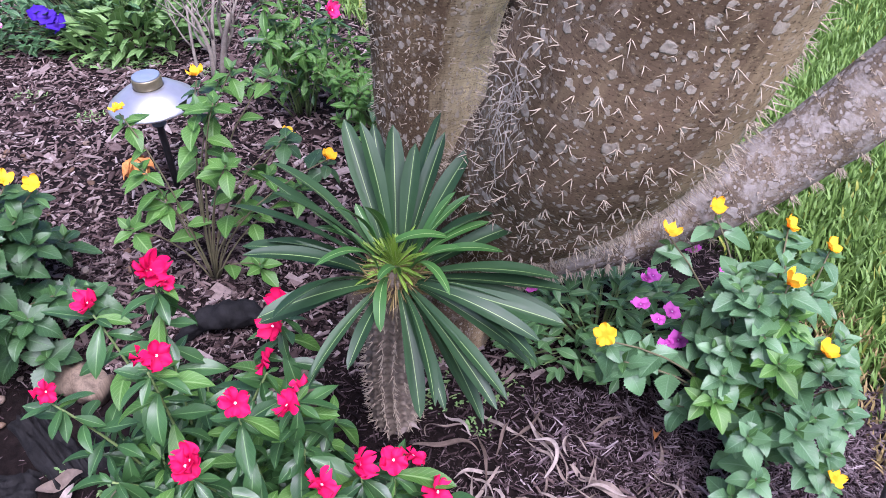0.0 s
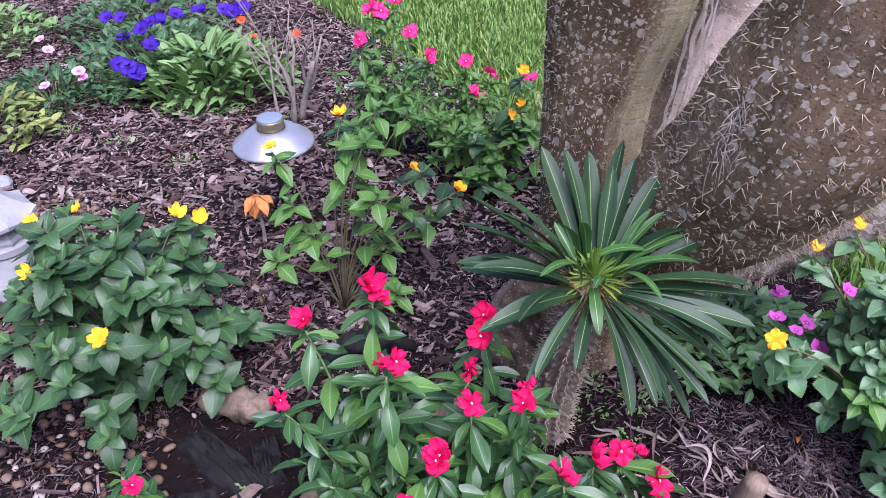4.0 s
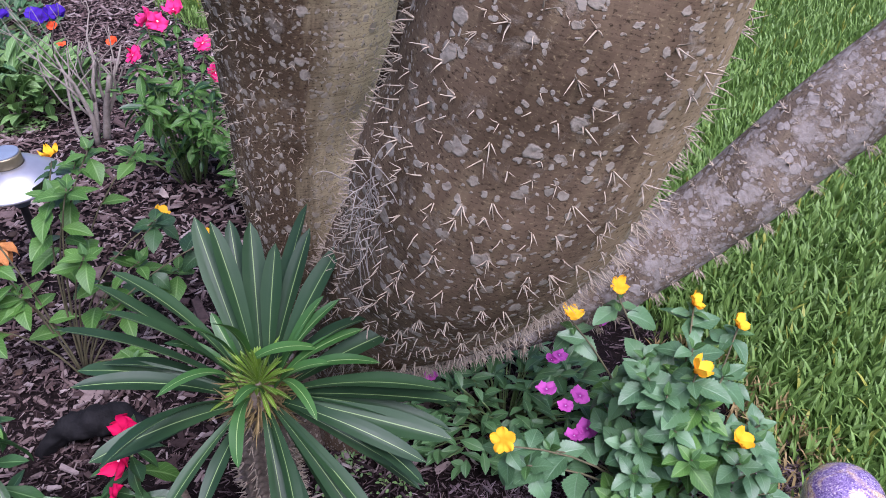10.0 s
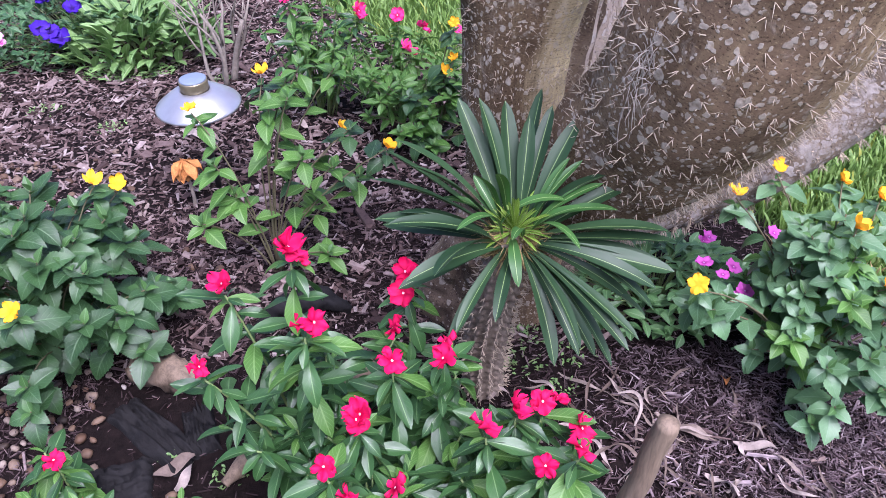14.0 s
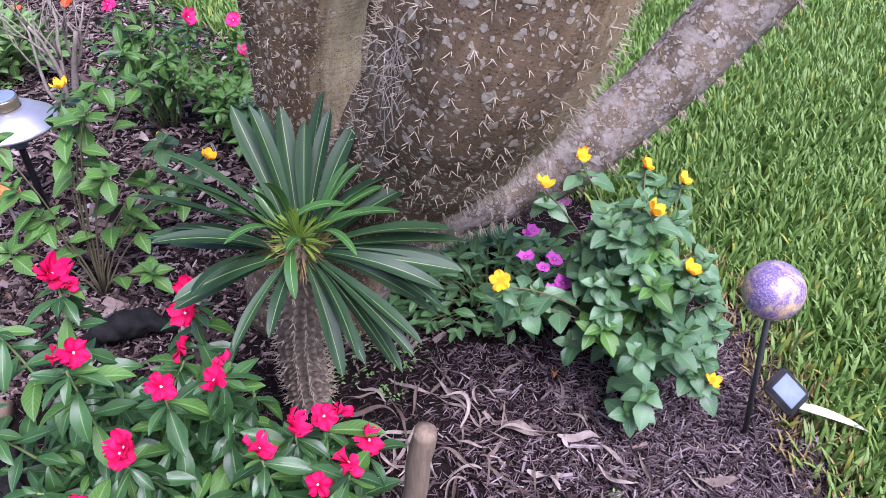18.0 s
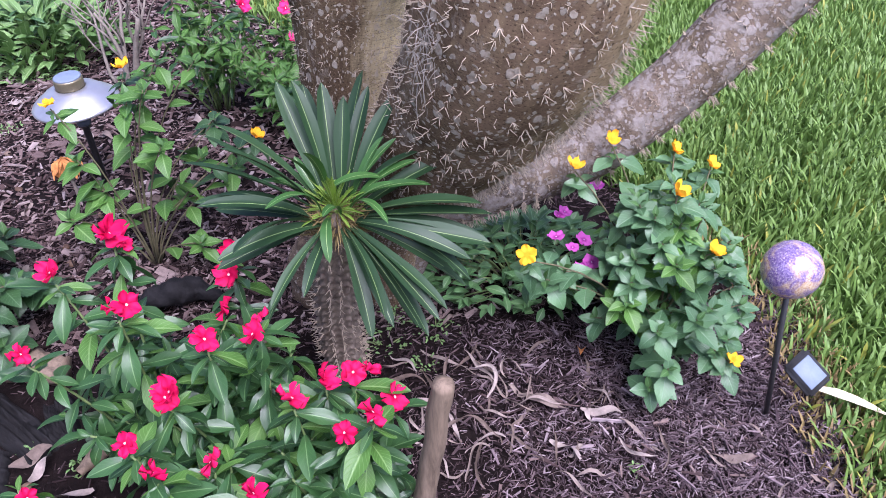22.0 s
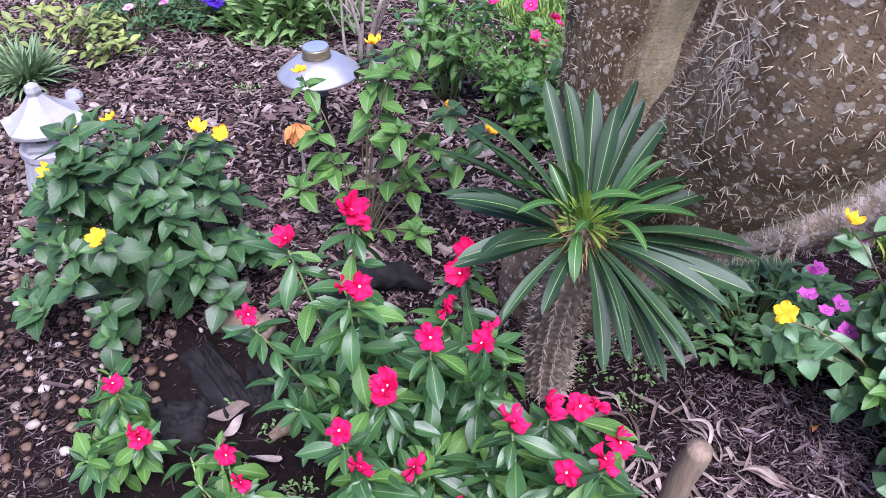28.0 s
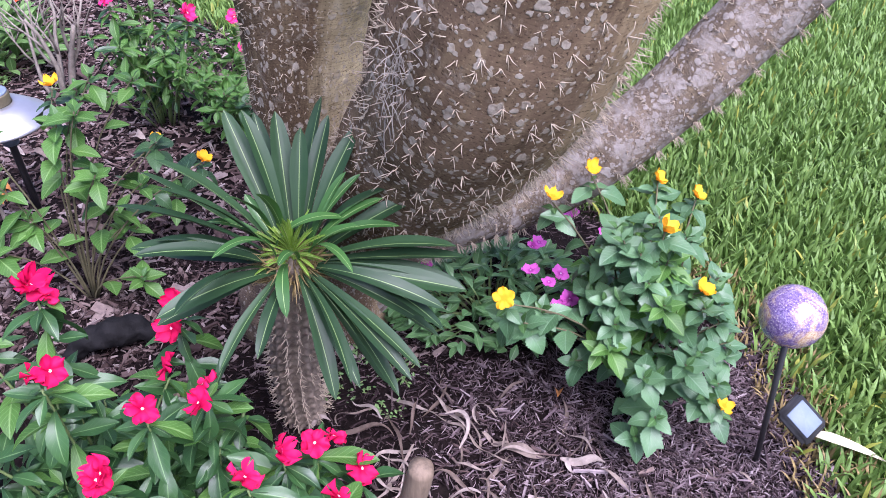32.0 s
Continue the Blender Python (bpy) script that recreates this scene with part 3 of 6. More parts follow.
tree = thing("spiny_tree", (0.05, 1.05, 0), "large spiny succulent tree with swollen grey-brown lichened stems", "tree")


def stem_part(name, points, radii, material, label, spacing, meshes, pick, rows=44, low=0.04, most=300, fringe=0, grown=1.0, **kw):
    off = Vector(tree.location)
    rnd = random.Random(pick)
    v, f, uv, nrm = stem_shape([Vector(p) - off for p in points], radii, rows=rows, **kw)
    ob = mesh_obj(name, v, f, material, tree, label, uvs=uv)
    w = kw.get("sides", 40) + 1
    # areoles on a staggered grid over the skin
    total = uv[-1][1]
    nrow = max(2, int(total / spacing))
    spots = []
    for r in range(nrow):
        i = int((r + 0.5) / nrow * rows)
        rr = radii[min(len(radii) - 1, int(i / rows * len(radii)))]
        ncol = max(5, int(2 * math.pi * rr / spacing))
        for c in range(ncol):
            k = int(((c + 0.5 * (r % 2) + rnd.uniform(-0.3, 0.3)) / ncol) * (w - 1)) % (w - 1)
            ii = min(rows, max(0, i + rnd.choice((-1, 0, 0, 1))))
            p, o = Vector(v[ii * w + k]), nrm[ii * w + k]
            if low < p.z < 0.98 and o.y < 0.3:
                spots.append((p, o))
    rnd.shuffle(spots)
    joined = []
    for n, (p, o) in enumerate(spots):
        m = Matrix.Translation(p) @ o.to_track_quat('Z', 'X').to_matrix().to_4x4() @ pose(0, 0, 0, rnd.uniform(-25, 25), rnd.uniform(-25, 25), rnd.uniform(0, 360)) @ Matrix.Scale(rnd.uniform(0.5, 0.92) * grown, 4)
        me = rnd.choice(meshes)
        if n < most:
            link("areole", me, ob, m=m)
        else:
            joined.append(([tuple(m @ q.co) for q in me.vertices], [tuple(f.vertices) for f in me.polygons], [(0, 0)] * len(me.vertices)))
    # the underside carries a dense pale fringe of single spines
    under = [i for i in range(len(v)) if nrm[i].z < -0.12 and abs(nrm[i].z - 1.04 * nrm[i].y) < 0.26 and low < v[i][2] < 0.75]
    for _ in range(fringe):
        i = rnd.choice(under)
        o = (nrm[i] + Vector((rnd.gauss(0, 0.35), rnd.gauss(0, 0.35), rnd.gauss(-0.1, 0.3)))).normalized()
        q = Vector(v[i]) + Vector((rnd.gauss(0, 0.004), 0, rnd.gauss(0, 0.002)))
        ln = rnd.uniform(0.010, 0.020)
        joined.append(tube_data([q - o * 0.003, q + o * ln * 0.5, q + o * ln], [0.0008, 0.0006, 0.0001], 4, False))
    if joined:
        tagged(mesh_obj("spine_cover", *join_data(joined)[:2], M["spine"], ob, "dense pale spines"), kind="stuff")
    return ob


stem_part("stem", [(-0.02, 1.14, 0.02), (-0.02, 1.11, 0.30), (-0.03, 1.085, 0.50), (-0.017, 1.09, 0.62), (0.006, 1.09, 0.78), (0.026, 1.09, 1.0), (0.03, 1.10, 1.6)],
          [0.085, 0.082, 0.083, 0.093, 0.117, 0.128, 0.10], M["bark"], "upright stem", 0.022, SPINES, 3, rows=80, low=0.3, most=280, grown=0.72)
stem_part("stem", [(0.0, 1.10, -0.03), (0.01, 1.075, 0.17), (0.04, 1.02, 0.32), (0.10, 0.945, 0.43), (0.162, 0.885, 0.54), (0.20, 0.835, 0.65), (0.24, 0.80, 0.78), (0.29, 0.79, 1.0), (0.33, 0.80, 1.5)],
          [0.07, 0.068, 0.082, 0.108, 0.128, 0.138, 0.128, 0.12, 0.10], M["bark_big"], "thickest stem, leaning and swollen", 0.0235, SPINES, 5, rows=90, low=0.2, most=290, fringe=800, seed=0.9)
stem_part("stem", [(-0.01, 1.10, -0.03), (0.06, 1.085, 0.16), (0.19, 1.055, 0.253), (0.35, 1.06, 0.292), (0.53, 1.063, 0.432), (0.72, 1.06, 0.635), (0.92, 1.06, 0.85), (1.25, 1.06, 1.25)],
          [0.06, 0.055, 0.055, 0.054, 0.055, 0.057, 0.056, 0.025], M["bark_grey"], "thin grey slanting stem thick with lichen", 0.020, SHORT_SPINES, 8, rows=50, low=0.1, most=200, fringe=500, seed=1.7)
stem_part("stem", [(0.06, 1.17, -0.03), (0.085, 1.19, 0.22), (0.125, 1.215, 0.36), (0.185, 1.25, 0.48), (0.238, 1.28, 0.58), (0.260, 1.29, 0.66), (0.28, 1.30, 0.9), (0.29, 1.30, 1.5)],
          [0.06, 0.062, 0.064, 0.062, 0.056, 0.052, 0.05, 0.045], M["bark_pale"], "smooth pale stem wedged between the others", 0.03, SHORT_SPINES, 13, rows=40, low=0.3, most=60, seed=2.6)

# added dark stem: closes the fork's gap and stands in for its shade
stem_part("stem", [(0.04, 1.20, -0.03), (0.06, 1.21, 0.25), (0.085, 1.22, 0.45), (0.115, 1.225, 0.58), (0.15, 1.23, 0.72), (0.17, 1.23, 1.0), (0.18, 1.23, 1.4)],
          [0.05, 0.048, 0.046, 0.042, 0.040, 0.038, 0.03], M["root_bark"], "added dark stem for the shaded gap behind the fork", 0.03, SHORT_SPINES, 17, rows=30, low=0.3, most=40, seed=3.3)


def peeling_strip(points, width, seed):
    """A dry strip of bark curling off in the fork."""
    rnd = random.Random(seed)
    line = [Vector(q) - Vector(tree.location) for q in points]
    verts, faces, uvs = [], [], []
    n = 14
    for i in range(n + 1):
        t = i / n * (len(line) - 1)
        k = min(int(t), len(line) - 2)
        q = line[k].lerp(line[k + 1], t - k) + Vector((noise.noise(Vector((i * 0.5, seed, 0))), noise.noise(Vector((i * 0.5, seed, 5))), 0)) * 0.008
        w = width * (0.35 + 0.65 * math.sin(math.pi * (0.1 + 0.8 * i / n))) * rnd.uniform(0.7, 1.1)
        tw = 1.2 * noise.noise(Vector((i * 0.35, seed, 9)))
        for c in (-1, 0, 1):
            verts.append(tuple(q + Vector((c * w * math.cos(tw), c * w * math.sin(tw) + abs(c) * w * 0.5, 0))))
            uvs.append((c * w + seed, i / n * 0.2))
    for i in range(n):
        for c in (0, 1):
            q = i * 3 + c
            faces.append((q, q + 3, q + 4, q + 1))
    mesh_obj("peeling_bark", verts, faces, M["bark_pale"], tree, "dry peeling strip of bark", uvs=uvs)


for k, (dx, dy, w) in enumerate(((0, 0, 0.006), (0.012, 0.02, 0.004), (-0.008, 0.015, 0.0035), (0.02, 0.0, 0.003), (0.006, -0.015, 0.0025))):
    peeling_strip([(0.132 + dx, 1.12 + dy, 0.70), (0.118 + dx, 1.10 + dy, 0.60), (0.092 + dx, 1.07 + dy, 0.50), (0.06 + dx * 0.5, 1.03 + dy, 0.42)], w, k + 1)
rv, rf, ruv, _ = stem_shape([Vector(p) - Vector(tree.location) for p in ((-0.10, 1.12, -0.03), (-0.09, 1.11, 0.08), (-0.06, 1.10, 0.18), (-0.03, 1.10, 0.30))], [0.11, 0.095, 0.085, 0.075], sides=72, rows=60, lump=0.026, ribs=0.06, seed=2.0)
mesh_obj("root_flare", rv, rf, M["root_bark"], tree, "rough dark brown root flare", uvs=ruv)


# ---- young spiny palm-like plant ----
def build_palm():
    base = Vector((-0.092, 0.890, 0.0))
    crown = Vector((-0.06, 0.793, 0.418))
    palm = thing("spiny_palm", base, "young spiny palm-like succulent with glossy green strap leaves", "plant")
    pts = [Vector((0, 0, -0.02)), Vector((-0.002, -0.010, 0.07)), Vector((0.004, -0.034, 0.18)), Vector((0.017, -0.066, 0.30)), crown - base]
    v, f, uv, nrm = stem_shape(pts, [0.034, 0.0335, 0.032, 0.030, 0.026], sides=80, rows=140, lump=0.002, seed=0.4)
    # raised spiral tubercles
    w = 81
    v2, peaks = [], []
    for i, p in enumerate(v):
        r, k = divmod(i, w)
        t = 2 * math.pi * k / 80
        g1, g2 = math.cos(7 * t + r * 0.55), math.cos(7 * t - r * 0.55)
        h = max(0.0, g1 * g2) ** 1.5
        if h > 0.90 and nrm[i].y < 0.5 and 4 < r < 134:
            peaks.append(i)
        v2.append(tuple(Vector(p) + nrm[i] * 0.0070 * h))
    trunk = mesh_obj("trunk", v2, f, M["palm_bark"], palm, "short grey trunk ringed with spines", uvs=uv)
    rnd = random.Random(11)
    meshes = [spine_mesh("areole", 3, 0.0125, 80 + k, 0.0007) for k in range(4)]
    rnd.shuffle(peaks)
    for i in peaks[:290]:
            o = nrm[i]
            m = Matrix.Translation(v2[i]) @ o.to_track_quat('Z', 'X').to_matrix().to_4x4() @ pose(0, 0, 0, rnd.uniform(-15, 15), rnd.uniform(-15, 15), rnd.uniform(0, 360))
            link("areole", rnd.choice(meshes), trunk, m=m)
    # leaves: turn, rise and reach of each, in rings
    upper = [(125, 46, .19), (142, 38, .19), (157, 34, .19), (179, 36, .20), (108, 62, .185), (90, 58, .165), (70, 62, .15), (76, 42, .20), (60, 54, .17), (42, 46, .165), (100, 46, .18), (168, 44, .17)]
    side = [(18, 40, .145), (2, 23, .165), (-7, 1, .20), (-14, -9, .205), (-21, -5, .195), (-158, 25, .18), (-143, 17, .19), (172, 22, .15), (-136, 4, .165), (165, 8, .15), (-4, 10, .19), (-172, 12, .18)]
    lower = [(-30, -18, .20), (-38, -10, .19), (-46, -16, .195), (-54, -20, .20), (-64, -14, .18), (-78, -34, .165), (-106, -8, .14), (-132, -22, .175), (-50, -30, .195), (-24, -24, .19), (-148, -8, .16), (-36, -28, .185), (-68, -28, .17), (-122, -14, .15)]
    hidden = [(-48, -42, .18), (15, -12, .18), (165, -6, .18)]
    inner = [(150, 60, .13), (170, 52, .125), (160, 26, .105), (140, 40, .08), (-20, 38, .085), (-30, 12, .11), (14, 44, .12), (5, 32, .115), (-12, 16, .13), (-100, -4, .095), (-64, 36, .07), (30, 50, .11), (-150, 30, .12), (115, 60, .12)]
    variants = {}

    def variant(length, droop, width, tone):
        key = (round(length, 2), droop, tone)
        if key not in variants:
            variants[key] = leaf_mesh("leaf", M[tone], length=key[0], width=width, rows=16, widest=0.62, fold=0.20, droop=droop, base=0.14, tip_round=1.0, point=0.5, wave=0.015, seed=len(variants))
        return variants[key]

    for ring, droop, width, z0 in ((upper, 0.35, 0.0245, -0.002), (side, 0.5, 0.0255, -0.013), (lower, 0.62, 0.0205, -0.012), (hidden, 0.4, 0.024, -0.02), (inner, 1.1, 0.0155, 0.002)):
        for az, el, ln in ring:
            droop2 = round(droop * rnd.choice((0.4, 0.8, 1.2, 1.7)), 2)
            a, e = radians(az + rnd.uniform(-4, 4)), radians(el + rnd.uniform(-4, 4)) + droop2 * 0.5
            d = Vector((math.cos(a) * math.cos(e), math.sin(a) * math.cos(e), math.sin(e)))
            start = crown - base + Vector((math.cos(a), math.sin(a), 0)) * 0.022 + Vector((0, 0, z0))
            m = Matrix.Translation(start) @ frame_along(d) @ pose(0, 0, 0, rnd.uniform(-32, 32), 0, 0) @ Matrix.Diagonal((1, rnd.uniform(0.85, 1.12), 1, 1))
            link("leaf", variant(ln, droop2, width, "palm_mid" if ring is inner else "palm_leaf"), palm, m=m)
    for k in range(70):
        a, e = radians(k * 137.5), radians(rnd.uniform(5, 88))
        d = Vector((math.cos(a) * math.cos(e), math.sin(a) * math.cos(e), math.sin(e)))
        link("young_leaf", variant(rnd.choice((0.03, 0.045, 0.06)), 0.3, 0.0050, "palm_young"), palm, "bright yellow-green young leaf", m=Matrix.Translation(crown - base + d * 0.004) @ frame_along(d))
    # dry leaf stubs and long spines round the crown
    parts = []
    for k in range(620):
        a, e = rnd.uniform(0, 6.283), radians(rnd.uniform(-30, 70))
        d = Vector((math.cos(a) * math.cos(e), math.sin(a) * math.cos(e), math.sin(e)))
        s = crown - base + Vector((math.cos(a), math.sin(a), 0)) * rnd.uniform(0.006, 0.038) + Vector((0, 0, rnd.uniform(-0.034, 0.004)))
        parts.append(tube_data([s, s + d * rnd.uniform(0.014, 0.032)], [0.0013, 0.0002], 4, False))
    v, f, uv = join_data(parts)
    tagged(mesh_obj("crown_bristle", v, f, M["straw"], palm, "straw-coloured spines round the crown", uvs=uv), kind="stuff")


build_palm()


# ---- flowers ----
def flower_mesh(name, material, petals=5, radius=0.021, cup=0.15, width=1.0, twist=0.12, ruffle=0.05, seed=0, heart=0.10):
    """Open flower facing +z: rounded petals round a small heart."""
    rnd = random.Random(seed)
    verts, faces, uvs = [], [], []
    cols = 7
    steps = (0.0, 0.2, 0.4, 0.6, 0.75, 0.87, 0.95, 1.0)
    rows = len(steps) - 1
    for k in range(petals):
        a0 = 2 * math.pi * k / petals + rnd.uniform(-0.07, 0.07)
        ln = radius * rnd.uniform(0.9, 1.06)
        curl = rnd.uniform(-0.12, 0.12)
        o = len(verts)
        for u in steps:
            w = 0.62 * width * ln * ((0.12 + 0.88 * (u / 0.6) ** 0.8) if u < 0.6 else math.sqrt(max(0.0, 1 - ((u - 0.6) / 0.41) ** 2)))
            for j in range(cols):
                c = j / (cols - 1) * 2 - 1
                r = ln * u * (1 + 0.05 * math.sin(2.5 * c + k) * u)
                y = c * w
                z = (cup + curl) * ln * u * u + ruffle * ln * math.sin(4 * c + k * 2.1 + seed) * u * u + twist * y + 0.0003 * k - 0.12 * y * y / ln
                verts.append((r * math.cos(a0) - y * math.sin(a0), r * math.sin(a0) + y * math.cos(a0), z))
                uvs.append((max(0.03, u), j / (cols - 1)))
        for i in range(rows):
            for j in range(cols - 1):
                p = o + i * cols + j
                faces.append((p, p + 1, p + cols + 1, p + cols))
    # heart, and a cup below that closes the gaps between the petals
    for rr, z, u in ((radius * heart, 0.0016, 0.0), (radius * 0.55, -0.0012, 0.3)):
        o = len(verts)
        verts.append((0, 0, z if u == 0 else z - 0.004))
        uvs.append((u, 0.5))
        for k in range(10):
            t = 2 * math.pi * k / 10
            verts.append((rr * math.cos(t), rr * math.sin(t), z + (cup * rr * rr / radius if u else 0)))
            uvs.append((u, 0.5))
        for k in range(10):
            faces.append((o, o + 1 + k, o + 1 + (k + 1) % 10))
    ob = mesh_obj(name, verts, faces, material, uvs=uvs)
    me = ob.data
    bpy.data.objects.remove(ob)
    return me


RED = [flower_mesh("flower", M["red_petal"], radius=0.0180 + 0.0010 * k, cup=(-0.15, 0.05, 0.25, 0.6)[k], width=(0.70, 0.76, 0.80, 0.88)[k], ruffle=0.30, twist=0.36, seed=k) for k in range(4)]
ROSE = [flower_mesh("flower", M["rose_petal"], radius=0.027, cup=(0.0, 0.25, 0.45)[k], width=0.90, ruffle=0.24, twist=0.25, seed=k + 9) for k in range(3)]
PINK = [flower_mesh("flower", M["pink_petal"], radius=0.020, cup=0.1 + 0.15 * k, width=1.2, seed=k + 20) for k in range(2)]
PURPLE = [flower_mesh("flower", M["purple_petal"], radius=0.0165, cup=0.2 + 0.25 * k, width=0.92, ruffle=0.12, seed=k + 30) for k in range(2)]
YELLOW = [flower_mesh("flower", M["yellow_petal"], radius=0.0195, cup=(0.12, 0.30, 0.55)[k], width=0.72, ruffle=0.22, heart=0.2, seed=k + 50) for k in range(3)]
YELLOW_SHUT = [flower_mesh("flower", M["yellow_petal"], radius=0.0165, cup=0.75 + 0.3 * k, width=1.0, ruffle=0.08, seed=57 + k) for k in range(2)]
BLUE = [flower_mesh("flower", M["blue_petal"], radius=0.030, cup=0.35 + 0.2 * k, width=1.30, ruffle=0.12, seed=k + 70) for k in range(2)]
ORANGE = [flower_mesh("flower", M["orange_petal"], radius=0.018, cup=0.3, width=1.0, ruffle=0.1, seed=90)]
BUD = leaf_mesh("bud", M["red_petal"], length=0.016, width=0.006, rows=4, droop=0.1, fold=0.9, seed=4)

VINCA = [leaf_mesh("leaf", M["vinca_leaf"], length=1.0, width=0.36, rows=9, widest=0.52, fold=0.18, droop=d, base=0.10, tip_round=0.3, point=0.9, wave=0.04, seed=s) for s, d in enumerate((0.3, 0.75, 1.2, 0.0))]
VINCA_PALE = [leaf_mesh("leaf", M["bright_leaf"], length=1.0, width=0.40, rows=9, widest=0.52, fold=0.16, droop=d, base=0.10, tip_round=0.3, point=0.85, wave=0.04, seed=s) for s, d in enumerate((0.3, 0.75))]
ALDER = [leaf_mesh("leaf", M["alder_leaf"], length=1.0, width=0.60, widest=0.40, fold=0.12, droop=d, serrate=0.17, teeth=11, base=0.06, wave=0.03, tip_round=0.3, seed=s) for s, d in enumerate((0.2, 0.55, 0.95, 1.3))]
# alder leaves in the lighter tone that holds the sky's sheen
SKYLIT_ALDER = [leaf_mesh("leaf", M["skylit_alder_leaf"], length=1.0, width=0.60, widest=0.40, fold=0.12, droop=d, serrate=0.16, teeth=11, base=0.06, wave=0.03, tip_round=0.3, seed=s + 4) for s, d in enumerate((0.15, 0.5, 0.9, 1.3))]
BRIGHT = [leaf_mesh("leaf", M["bright_leaf"], length=1.0, width=0.54, widest=0.42, fold=0.15, droop=d, serrate=0.11, teeth=11, base=0.06, tip_round=0.3, seed=s) for s, d in enumerate((0.3, 0.7))]

HEART = [leaf_mesh("leaf", M["heart_leaf"], length=1.0, width=0.48, widest=0.42, fold=0.18, droop=d, serrate=0.11, teeth=11, base=0.06, tip_round=0.3, seed=s + 30) for s, d in enumerate((0.2, 0.6))]


def put_leaf(parent, mesh, at, d, size, roll=0.0, hint=(0, 0, 1), rnd=random):
    link("leaf", mesh, parent, m=Matrix.Translation(at) @ frame_along(d, hint) @ pose(0, 0, 0, roll, 0, 0) @ Matrix.Scale(size, 4))


def whorl(parent, at, axis, meshes, count, size, spread, rnd, turn=137.5, grow=1.0, hint=None, heart=None):
    """Leaves round a shoot tip: outer ones long and flat, inner ones short and steep."""
    axis = Vector(axis).normalized()
    fr = frame_along(axis).to_3x3()
    a0 = rnd.uniform(0, 360)
    for k in range(count):
        t = k / max(1, count - 1)
        a = radians(a0 + k * turn)
        side = fr @ Vector((0, math.cos(a), math.sin(a)))
        rise = radians(spread[0] + (spread[1] - spread[0]) * t + rnd.uniform(-10, 10))
        d = side * math.cos(rise) + axis * math.sin(rise)
        s = size * (1 - 0.62 * t) * rnd.uniform(0.85, 1.12)
        put_leaf(parent, rnd.choice(heart if heart and t > 0.7 else meshes), Vector(at) - axis * (1 - t) * size * 0.35 * grow, d, s, rnd.uniform(-15, 15), hint=axis, rnd=rnd)


def flower_at(parent, meshes, at, face, rnd, scale=1.0, label=""):
    m = Matrix.Translation(at) @ Vector(face).normalized().to_track_quat('Z', 'X').to_matrix().to_4x4() @ pose(0, 0, 0, 0, 0, rnd.uniform(0, 360)) @ Matrix.Scale(scale, 4)
    return link("flower", rnd.choice(meshes), parent, label, m=m)


def stems_part(parent, lines, material, r0, r1):
    data = []
    for pts in lines:
        n = len(pts)
        data.append(tube_data(pts, [r0 + (r1 - r0) * i / (n - 1) for i in range(n)], 6))
    for v, f, uv in data:
        mesh_obj("stem", v, f, material, parent, uvs=uv)


UP = Vector((0, 0, 1))
VIEW = Vector((0.0, -0.75, 0.66))


